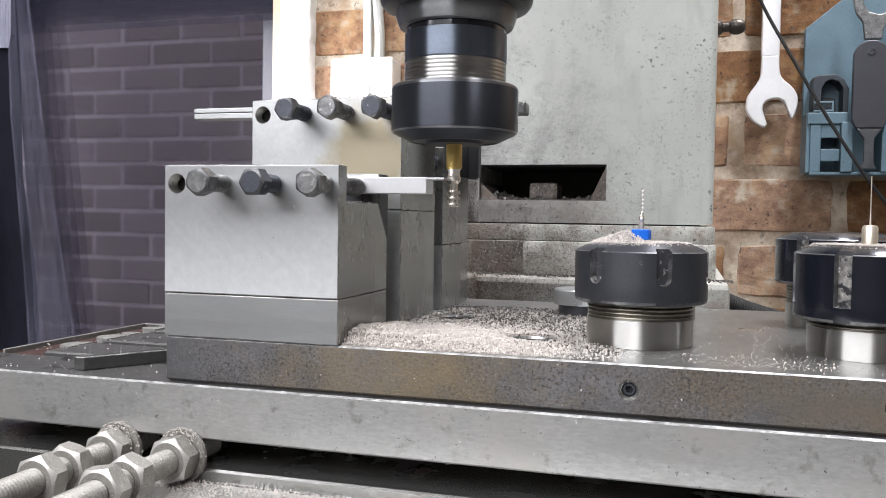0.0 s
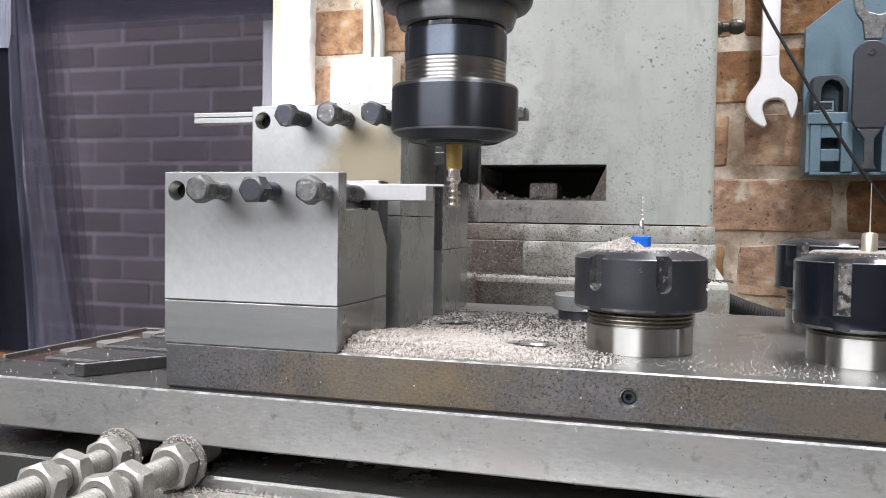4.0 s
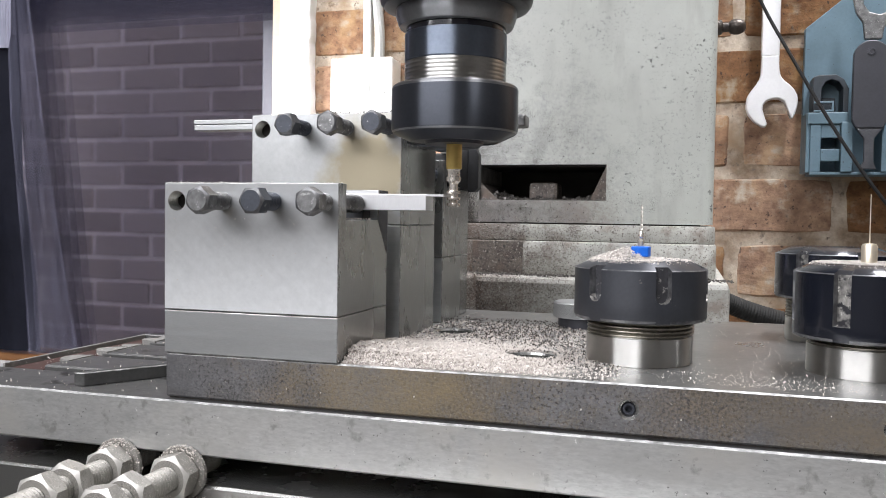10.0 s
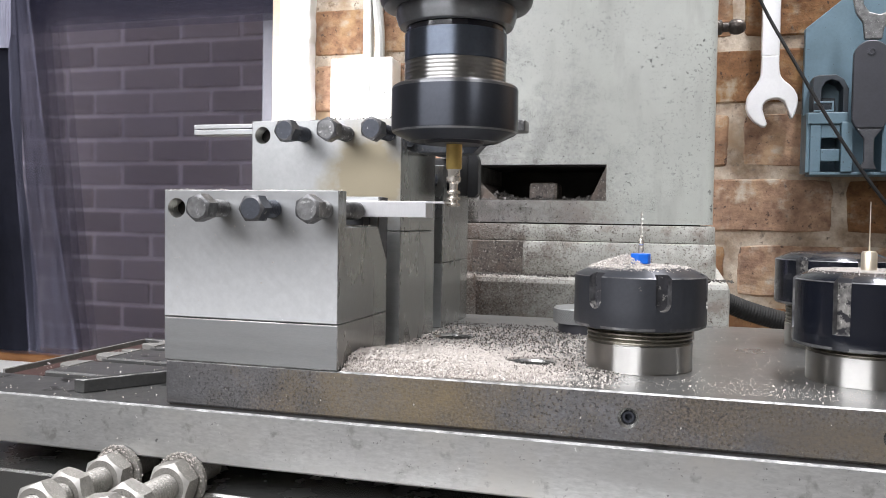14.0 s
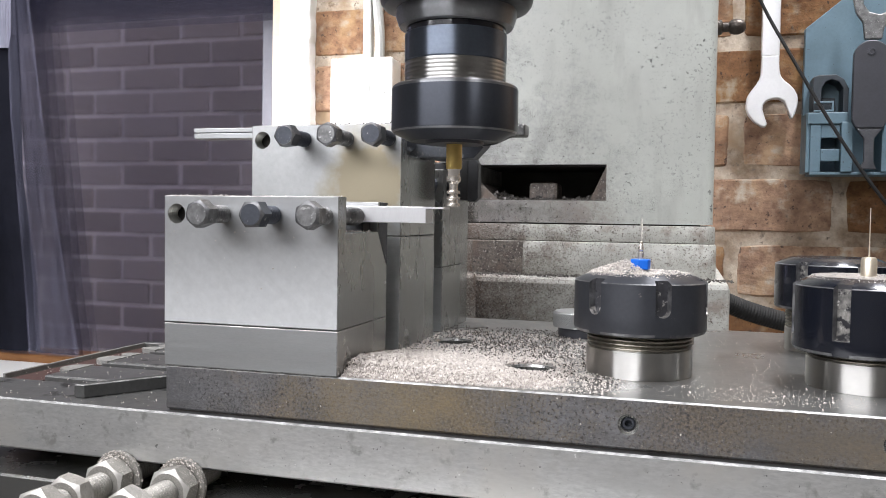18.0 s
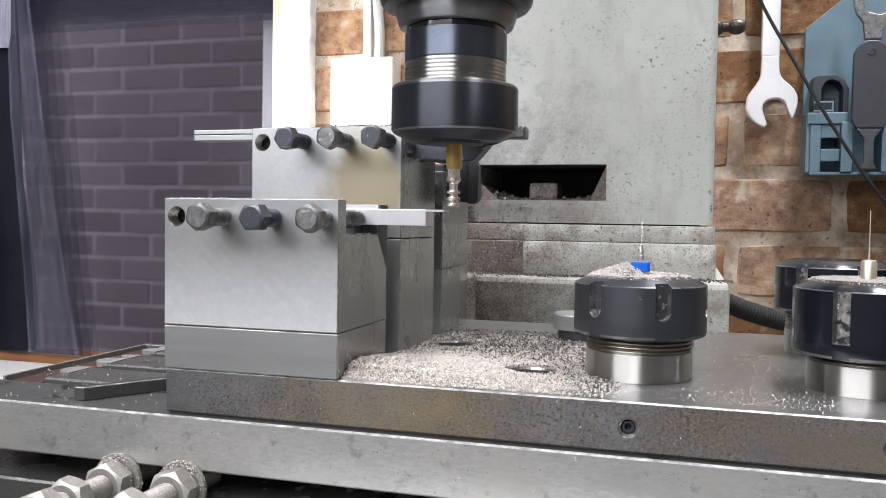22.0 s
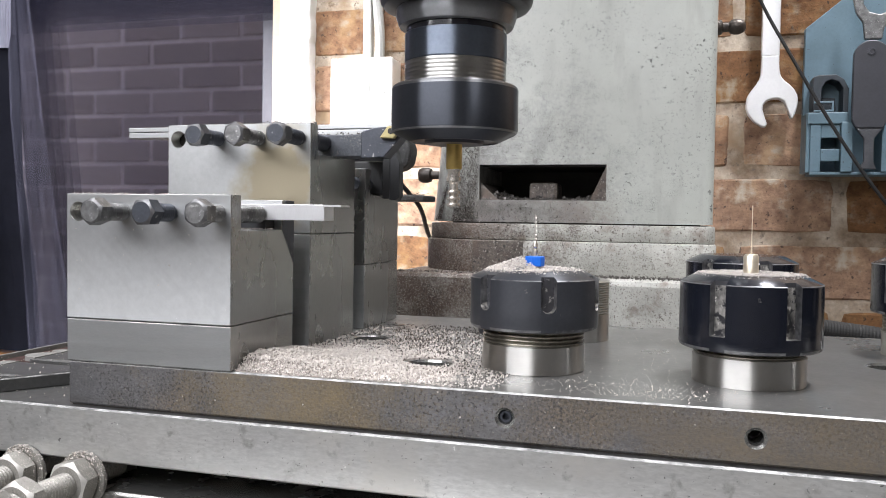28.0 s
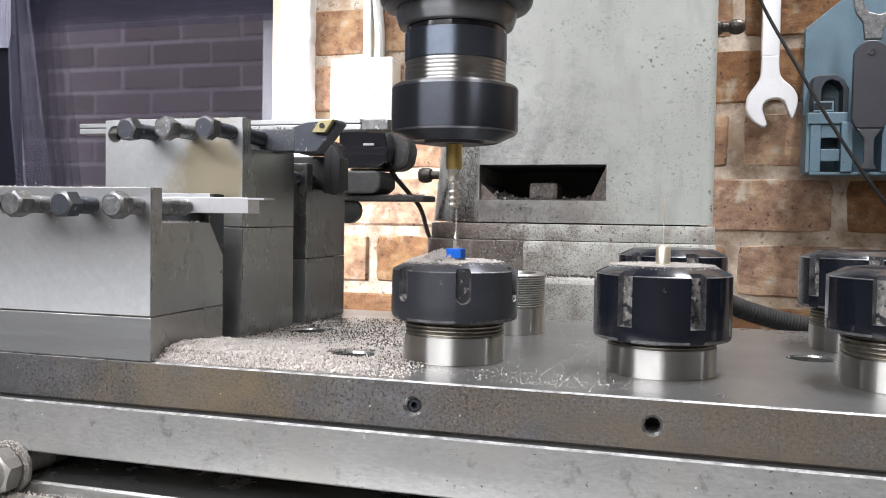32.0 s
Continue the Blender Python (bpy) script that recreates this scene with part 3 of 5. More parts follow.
def window():
    win = thing("window_1", (-1400, 1150, -250), "wide window with a grey frame and white sill, dark outside", "window", kind="structure")
    bm = box(-610, -521, 1120, 1180, -245, 639, 3)
    part("window_frame", bm, FRAME_GREY, win)
    part("window_frame", box(-2299, -611, 1112, 1180, -249, -229, 3), WOOD, win, "varnished brown wooden bottom rail")
    pane = part("pane", box(-2299, -609, 1146, 1152, -231, 639), GLASS, win, "dark clear glass pane")
    pane.visible_shadow = False
    part("window_sill", box(-2299, -522, 985, 1111, -262, -241, 3), WHITE, win, "white painted window sill")
    # a dark curtain drawn aside, with a sheer voile hanging out from under it
    cloth = thing("curtain", (-1000, 1092, -240), "sheer lavender voile over a dark curtain at the window", "curtain")

    def hanging(pts, y, wave):
        cur = bmesh.new()
        rows = []
        for z, xa, xb in pts:
            rows.append([cur.verts.new((xa + (xb - xa) * i / 24, y + wave * math.sin(i * 1.1) + wave * 0.5 * math.sin(i * 0.43 + z * 0.01), z)) for i in range(25)])
        for a, c in zip(rows, rows[1:]):
            for i in range(24):
                cur.faces.new((a[i], a[i + 1], c[i + 1], c[i]))
        return cur

    dark = hanging([(600, -1400, -1044), (330, -1400, -1040), (60, -1400, -1026), (-100, -1400, -1004), (-222, -1400, -998)], 1100, 7)
    bmesh.ops.solidify(dark, geom=dark.faces[:], thickness=1.2)
    part("curtain_cloth", dark, NAVY, cloth, "dark navy cloth in folds", smooth=True)
    part("voile", hanging([(600, -1075, -1012), (330, -1036, -998), (155, -1030, -974), (55, -1020, -960), (-100, -1004, -928), (-222, -996, -905)], 1085, 2.0), VOILE, cloth, "sheer see-through voile", smooth=True)
    for k, (a, b) in enumerate(((-1038, -1006), (-1000, -931))):
        part("hem", hanging([(600, a + (-28 if k == 0 else -10), a + (-24 if k == 0 else -6)), (330, a, a + 4), (155, a + (b - a) * (0.2 if k == 0 else 0.38), a + (b - a) * (0.2 if k == 0 else 0.38) + 4), (-100, b, b + 4), (-222, b + (9 if k == 0 else 22), b + (13 if k == 0 else 26))], 1083, 0.5), VOILE, cloth, "doubled hem of the voile", smooth=True)
    for k, reach in enumerate((-6, 8, 22, 36)):
        part("net", hanging([(600, -1075, -990 + reach), (330, -1036, -978 + reach), (-100, -1000, -930 + reach), (-222, -994, -912 + reach)], 1094 + k, 1.0), NET, cloth, "dark navy net behind the voile", smooth=True)
    blind = thing("window_blind", (-780, 1100, 640), "navy gauze blind drawn a little way down the window", "blind")
    for k, low in enumerate((284, 295, 306, 318, 331)):
        part("gauze", hanging([(600, -1140, -522), (430, -1140, -522), (low + 18, -1140, -522), (low, -1140, -522)], 1101 + k * 2, 0.8), BLIND, blind, smooth=True)
    part("lining", hanging([(600, -1090, -1043), (400, -1070, -1039), (280, -1062, -1040), (262, -1058, -1044)], 1090, 2.5), LINING, cloth, "pale turned-over lining", smooth=True)
    solid("trim", box(-541, -528.4, 1022, 1040, -1100, 1299, 1), CREAM, (-535, 1030, -1100), "narrow cream painted strip along the window reveal", "trim", kind="structure")
    rise = [-1100, 60] + [64 + i * 4.0 for i in range(90)] + [430, 1299]
    edge = [-485 + (2.2 * noise.noise((z * 0.045, 0.3, 0)) + 1.0 * noise.noise((z * 0.14, 2.3, 0)) if 62 < z < 426 else 0) for z in rise]
    strip = bmesh.new()
    cols = [[strip.verts.new((x, y, z)) for x, y in ((-528, 1018), (e - 1.5, 1018), (e, 1020), (e, 1040), (-528, 1040))] for z, e in zip(rise, edge)]
    for a, b in zip(cols, cols[1:]):
        for q in range(5):
            strip.faces.new((a[q], a[(q + 1) % 5], b[(q + 1) % 5], b[q]))
    strip.faces.new(cols[0])
    strip.faces.new(cols[-1])
    solid("trim", strip, WHITE, (-510, 1030, -1100), "white painted upright strip beside the brickwork", "trim", kind="structure")


def outside():
    k = "structure"
    solid("ground", box(-6000, 3000, 1260, 6000, -1200, -1150), CONCRETE, (0, 1800, -1150), "dark concrete yard outside the window", "ground", kind=k)
    w = solid("wall_outside", box(-3600, -300, 2248, 2400, -1150, 1400), MORTAR_DARK, (-1800, 2300, -1150), "dark purple-brown brick wall across the yard", "wall", kind=k)
    return w


OILY = material("brown_oily_steel", (0.10, 0.082, 0.068), 0.4, 0.5, dark=(0.045, 0.038, 0.033), scale=150, amount=0.7, fine=700, bump=0.4)


def column():
    c = thing("machine_column", (-80, 620, -1100), "pale green painted milling machine column, grimy with swarf", "milling machine", kind="")
    # unseen depth and height are sized to block left lamps from the right wall
    back = 935
    right = [(-52, 560)] + [(11 + 4.5 * math.sin(radians(a)), 564.5 - 4.5 * math.cos(radians(a))) for a in range(0, 91, 15)] + [(15.5, 640), (-52, 640)]
    rear = [(-172, 640), (15.5, 640), (15.5, back), (-172, back)]
    lintel = [(-138, 560), (-52, 560), (-52, 640), (-138, 640)]
    # the flank beside the webcam has a rounded corner and spreads towards its foot
    flank = lambda k: [(-138, 560), (-138, 640), (-172 - k, 640), (-172 - k, 606), (-170 - k, 596), (-166 - k * 0.9, 585), (-159 - k * 0.6, 574), (-149, 564)]
    bm = bmesh.new()
    rings = [[bm.verts.new((x, y, z)) for x, y in flank(k)] for z, k in ((-1, 11), (30, 8), (90, 3), (200, 0), (900, 0))]
    for lo, hi in zip(rings, rings[1:]):
        for q in range(8):
            bm.faces.new((lo[q], lo[(q + 1) % 8], hi[(q + 1) % 8], hi[q]))
    bm.faces.new(rings[0])
    bm.faces.new(rings[-1])
    for pts, a, b in ((right, -1, 900), (rear, -1, 900), (lintel, 38, 900), (lintel, -1, 14)):
        merge(bm, prism(pts, "z", a, b))
    part("casting", bm, PAINT, c, smooth=True)
    band = [(-142, 558), (12, 558), (17, 563), (17, back), (-185, back), (-185, 606), (-184, 600), (-182, 594), (-178.6, 587), (-174, 580.5), (-168, 573.5), (-161.5, 567.5), (-155, 563), (-148.5, 559.6)]
    part("band", prism(band, "z", -13, -2, 0.8), FOOT, c, smooth=True)
    part("foot", prism([(x * 1.0 + (-2 if x < 0 else 1), y - 2 if y < 700 else y) for x, y in band], "z", -36, -13.4, 1.2), FOOT, c, "foot of the column caked with grey grit", smooth=True)
    part("base", box(-138, 26, 538, back, -420, -36.4, 4), FOOT, c, "wide cast base dusted with swarf")
    part("base_end", box(-193, -133.5, 535, back, -420, -35.4, 3), FOOT, c, "brown gritty end of the base")
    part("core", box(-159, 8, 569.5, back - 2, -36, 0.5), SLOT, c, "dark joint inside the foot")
    part("pedestal", box(-230, 120, 300, back, -1100, -421, 8), PAINT, c)
    for wedge in ([(-137.8, 26), (-137.8, 14.1), (-125, 14.1)], [(-52.2, 37.8), (-52.2, 14.1), (-63, 14.1)]):
        part("recess_side", prism(wedge, "y", 563, 639), CAKED, c, "gritty sloping side of the recess")
    part("caked_block", box(-141, -106, 555.2, 556.5, -35.6, -13.6, 0.5), CAKED, c, "brown caked grit on the foot")
    # plain black sheets cover the recess's back and top
    part("recess_back", box(-137.6, -52.4, 630, 638, 14.2, 37.8), SLOT, c, "black back of the recess")
    part("recess_top", box(-137.4, -52.4, 566, 629.6, 36.9, 37.9), SLOT, c, "black top of the recess")
    part("recess_nut", box(-106, -86, 574, 596, 14, 26.5, 2.5), CAKED, c, "gritty square nut in the recess")
    h = part("head", box(-150, -30, 280, 559, 302, 420, 12), PAINT, c)
    # lever with a ball on the flank
    lever = part("lever", lathe([(5, 0), (5, 4), (3.2, 5), (3.2, 9), (4.5, 10), (5.3, 12.5), (5.3, 15), (4.2, 18), (2, 19.6), (0, 19.8)], (14.6, 600, 132.7), "x", 20), OILY, c, "dark brown oily lever end", smooth=True)
    # bolt on the other flank
    part("side_bolt", lathe([(0, -14), (4.5, -14), (5.6, -12), (5.8, -8), (5.0, -5), (3, -4.5), (3, 3), (0, 3)], (-180, 600, 33), "x", 16), GRIT, c, "grit-covered bolt head", smooth=True)
    return c


# paler oxide: reflections on collar and rims are put into its colour
GLINT_OX = material("glint_black_oxide", (0.27, 0.275, 0.285), 0.40, 0.9, scale=60, amount=0.3, fine=800, bump=0.01, aniso=1.0)
THREAD_BRIGHT = material("turned_thread_steel", (0.50, 0.49, 0.47), 0.38, 1.0, scale=60, amount=0.3, fine=500, bump=0.0, aniso=1.0, rough_var=0.03)
BLUED = material("blued_steel", (0.165, 0.19, 0.235), 0.40, 0.95, scale=60, amount=0.3, fine=800, bump=0.01, aniso=1.0)


def spindle():
    s = thing("spindle", (-89.7, 321.4, 130), "black collet chuck spindle holding a gold-shanked cutter", "spindle")
    c = (-89.7, 321.4, 0)
    part("nose", lathe([(0, 301), (33, 301), (33, 92), (31, 88.5), (30.2, 86.5), (29.8, 84.6), (28.6, 83), (26.5, 82.2), (0, 82.2)], c, seg=72), NUT_BLACK, s, smooth=True)
    part("collar", lathe([(0, 82.6), (23.4, 82.6), (23.7, 82), (23.7, 78.9), (23.4, 78.2), (22.7, 76.0), (22.3, 75.4), (20.6, 75.2), (0, 75.0)], c, seg=96), GLINT_OX, s, smooth=True)
    # slightly sunk black ring stands in for the collar's shadow on the neck
    part("groove", lathe([(0, 75.1), (19.7, 75.1), (19.7, 72.7), (0, 72.7)], c, seg=72), GLOSS_BLACK, s, "black ring painting the shadow under the collar", smooth=True)
    part("body", lathe([(0, 72.8), (19.8, 72.8), (20.2, 72.4), (20.2, 61.9), (19.9, 61.5), (0, 61.5)], c, seg=96), BLUED, s, "blued steel neck", smooth=True)
    part("thread", lathe([(0, 61.5)] + thread(20.15, 61.4, 52.2, 1.53, 0.26) + [(0, 52.0)], c, seg=96), THREAD_BRIGHT, s, "bare steel thread", smooth=True)
    nut_mesh = lathe([(0, 52.8), (21.5, 52.8), (23.9, 52.5), (24.8, 51.8), (25.05, 50.8), (25.05, 35.3), (24.85, 34.6), (24.3, 33.9), (23.2, 33.3), (17.5, 30.6), (17.2, 31.0), (14, 31.0), (0, 31.0)], c, seg=96)
    bmesh.ops.recalc_face_normals(nut_mesh, faces=nut_mesh.faces)
    # the rims take the paler oxide as a painted highlight
    for f in nut_mesh.faces:
        z = f.calc_center_median().z
        f.material_index = 1 if z > 51.2 or 33.8 < z < 34.4 else 0
    part("nut", nut_mesh, (NUT_SMOOTH, GLINT_OX), s, "smooth black collet nut with glints painted on its rims", smooth=True)
    part("collet", lathe([(0, 31.4), (12, 31.4), (11.6, 29.8), (3.3, 29.8), (0, 29.8)], c), GUNMETAL, s, "dark steel collet face", smooth=True)
    tool = part("cutter", lathe([(0, 34), (3.15, 34), (3.15, 20.5), (2.9, 20), (0, 20)], c, seg=32), GOLD, s, "gold coated shank", smooth=True)
    neck = lathe([(0, 20.2), (2.9, 20.2), (2.5, 19.6), (2.4, 17.2), (2.9, 16.8), (2.9, 15.4), (2.0, 14.6), (1.7, 14.2), (1.7, 5.4), (1.2, 5.0), (0, 5.0)], c, seg=24)
    part("neck", neck, CARBIDE, tool, "bright ground neck", smooth=True)
    for z in (10.9, 8.4, 5.9):
        part("teeth", lathe([(1.6, z + 0.8), (2.6, z + 0.55), (2.75, z), (2.6, z - 0.55), (1.6, z - 0.8)], c, seg=24), CARBIDE, tool, smooth=True)
    return s


def webcam():
    w = thing("webcam", (-200, 520, 60), "black webcam with a cable on a swarf-covered arm", "webcam")
    part("arm", box(-224, -163, 512, 540, 11.5, 15.5, 1), GRITTY, w, "steel arm covered in swarf")
    body = prism([(-222, 33), (-194, 33), (-189, 37), (-187, 46), (-190, 56), (-196, 61), (-222, 61)], "y", 512, 526, 1.2)
    part("front", body, GLOSS_BLACK, w, "glossy black webcam front with a small grey mark")
    part("housing", prism([(-222, 32), (-185, 32), (-179, 36), (-177, 46), (-180, 54), (-188, 60), (-222, 61)], "y", 527, 545, 3), GRITTY, w)
    part("mark", box(-204.5, -197, 511.3, 511.9, 47.5, 49), GREY_PLASTIC, w, "unreadable small grey mark")
    part("clip", prism([(-224, 16), (-196, 16), (-191, 20), (-191, 27), (-194, 31), (-224, 31)], "y", 508, 538, 1.5), GRITTY, w)
    part("hinge", lathe([(0, 0), (8.5, 0), (8.5, 6), (0, 6)], (-217, 516, 5), "y", 24), BLACK_PLASTIC, w, smooth=True)
    part("cable", tube([(-193, 532, 34), (-189, 534, 27), (-182, 541, 17), (-180, 560, 7), (-190, 612, -12), (-196, 660, -30), (-196, 700, -60)], 1.6), BLACK_PLASTIC, w, "thin black cable", smooth=True)


def hose():
    solid("flexible_hose", tube([(-5, 560, -38), (20, 590, -50), (45, 600, -60), (80, 605, -68), (130, 610, -74), (200, 600, -82)], 6.4, 24, 0.35, 1.0), HOSE_RUBBER, (20, 590, -60), "black corrugated flexible hose behind the table", "hose", smooth=False)
    solid("hanging_cable", tube([(30, 930, 320), (67, 940, 235), (99, 940, 175), (127.3, 940, 124.6), (155.3, 940, 78), (180, 940, 40.6), (225, 942, -20)], 1.8), BLACK_PLASTIC, (99, 940, 175), "thin black cable slanting past the wall", "cable", smooth=True)


BLACK_STEEL = material("matt_black_steel", (0.030, 0.031, 0.034), 0.5, 0.3, scale=90, amount=0.5, fine=700, bump=0.15)
DUSTY_TOOL = material("dusty_tool_steel", (0.085, 0.092, 0.105), 0.5, 0.5, scale=90, amount=0.5, fine=700, bump=0.3, specks=[(1100, 0.50, 0.62, (0.24, 0.235, 0.225), 55, 0.40, 0.60)])
INSERT = material("coated_carbide_insert", (0.50, 0.43, 0.22), 0.38, 0.6, scale=90, amount=0.3, fine=600, bump=0.03)
BAR_STEEL = material("oily_bar_steel", (0.115, 0.115, 0.112), 0.42, 0.6, scale=70, amount=0.5, fine=600, bump=0.1)
JAW = material("rubbed_dark_steel", (0.15, 0.155, 0.17), 0.36, 0.6, dark=(0.08, 0.082, 0.09), scale=60, amount=0.6, fine=500, bump=0.1)


def wall_things():
    s = thing("switch_box", (-413, 1015, 137), "white plastic surface switch box on the brick wall", "switch")
    part("back_box", box(-442, -360, 1000, 1029, 118, 202, 2), WHITE_PLASTIC, s)
    part("face_plate", box(-443, -359, 992, 999.5, 117, 203, 2.5), WHITE_PLASTIC, s)
    part("rocker", box(-409, -389, 990.5, 992.5, 140, 173, 1), WHITE_PLASTIC, s)
    for x in (-430.5, -371.5):
        part("screw", lathe([(0, 0), (3, 0), (3, -1.2), (0, -1.2)], (x, 992, 158), "y", 12), GREY_PLASTIC, s)
    solid("conduit", box(-407, -397, 1012, 1028, 203.5, 1290, 2), WHITE_PLASTIC, (-402, 1020, 203), "white plastic trunking running up from the switch", "trunking")
    solid("cable", tube([(-386, 1018, 203), (-386, 1018, 240), (-390, 1018, 280), (-393, 1018, 320), (-392, 1018, 600), (-392, 1018, 1290)], 6.5), GREY_PLASTIC, (-386, 1018, 203), "grey cable clipped to the brick wall", "cable", smooth=True)
    # large open-ended spanner
    sp = thing("spanner", (85, 1018, 110), "large satin steel open-ended spanner hanging on the wall", "spanner")
    outline = [(75.4, 190), (75.4, 178), (75.2, 170), (73.6, 163.5), (70, 157), (65.3, 151), (61.8, 145.5), (60.3, 140), (60.2, 131), (62.8, 124), (67.5, 117.5), (73.5, 112.8), (79.8, 109.4),
               (82.6, 110.8), (83, 114), (80, 122), (77.8, 130), (78.4, 134.5), (82, 139.2), (88, 141.4), (95, 141.2), (100.6, 138), (103.5, 131), (106, 123), (107.6, 119),
               (109.6, 118.6), (112, 124), (114, 131), (115, 139), (113.8, 145), (110.5, 151.5), (105.5, 157), (99.8, 161.5), (96, 167), (94.6, 174), (94.2, 180), (94.2, 190)]
    part("jaw", prism(outline, "y", 1009, 1021, 1.5), CHROME, sp)
    part("shank", prism([(74.9, 1016), (75.0, 1011), (75.8, 1009.2), (78, 1008.9), (81, 1008.75), (84.6, 1008.7), (88, 1008.75), (91.4, 1008.9), (93.6, 1009.2), (94.4, 1011), (94.5, 1016)], "z", 189.6, 330), CHROME, sp, smooth=True)
    part("hook", lathe([(0, 0), (3, 0), (3, 24), (0, 24)], (86, 1008, 334), "y", 12), GREY_PLASTIC, sp)
    # plastic rack with a dark spanner
    r = thing("tool_rack", (170, 1010, 58), "blue-grey plastic tool rack screwed to the brick wall", "tool rack")
    part("back_panel", prism([(121, 58), (330, 58), (330, 300), (196, 300), (158, 250), (121.5, 220)], "y", 1020, 1032, 1), RACK, r)
    part("side_wall", box(121, 125, 986, 1019.5, 57, 122, 0.8), RACK, r)
    part("shelf", box(122, 163, 984, 1019, 109, 122, 1.2), RACK, r)
    part("pillar", box(125.2, 136, 985, 990, 57.5, 108.8, 0.8), RACK, r)
    part("pillar", box(155.5, 167, 981, 1019, 57.5, 111, 0.8), RACK, r)
    part("cross_bar", box(136.2, 155.3, 986, 990, 94.5, 108.8, 0.6), RACK, r)
    part("cross_bar", box(136.2, 155.3, 986, 990, 69.5, 82.6, 0.6), RACK, r)
    part("floor_strip", box(125.2, 330, 984, 1019, 54.5, 57.3, 0.6), RACK, r)
    part("pillar", box(195, 330, 982, 1019, 57.5, 126, 1.0), RACK, r)
    arch = [(127.5, 122.2), (127.5, 161), (133, 163), (150, 163), (158, 158), (163, 148), (163, 122.2), (157.5, 122.2), (157.5, 148), (153, 155), (146, 158), (140, 155.5), (136, 148), (136, 122.2)]
    part("clip", prism(arch, "y", 990, 1019.5, 0.8), SLATE, r, "dark slate arched clip")
    part("clip_back", box(138, 152, 1004, 1019.5, 122.3, 140, 1), SLATE, r)
    part("clip_frame", prism([(128, 122.4), (148, 122.4), (148, 134), (128, 134), (128, 131.5), (145.5, 131.5), (145.5, 124.5), (128, 124.5)], "y", 984, 988, 0.4), RACK, r)
    d = thing("dark_spanner", (181, 985, 60), "dark grey spanner with a riveted handle held in the rack", "spanner")
    top = [(181 + 17.2 * math.cos(radians(a)), 178 + 17.2 * math.sin(radians(a))) for a in range(0, 181, 15)]
    part("handle", prism([(168, 103), (194.5, 103), (198.2, 112)] + top + [(163.8, 112)], "y", 972, 980, 1.2), GUNMETAL, d)
    part("stem", prism([(172, 60), (189, 60), (186, 68), (186, 92), (194, 102.8), (168.5, 102.8), (176.5, 92), (176.5, 68)], "y", 973, 979, 0.8), JAW, d, "worn dark stem")
    jaw = [(174, 196), (191, 196), (192, 206), (196, 214), (208, 220), (214, 232), (214, 262), (205, 262), (205.5, 234), (200, 226), (188, 221.5), (178, 224.5), (172, 233), (171, 262), (164, 262), (162, 240), (165, 224), (172, 214)]
    part("jaw", prism(jaw, "y", 973.5, 979.5, 1.2), BOLT_WORN, d, "worn bright-edged open jaw")
    part("rivet", lathe([(0, 0), (4.2, 0), (4.2, -1.0), (2.6, -1.2), (2.2, -0.4), (0, -0.4)], (181, 972, 183), "y", 18), GUNMETAL, d)


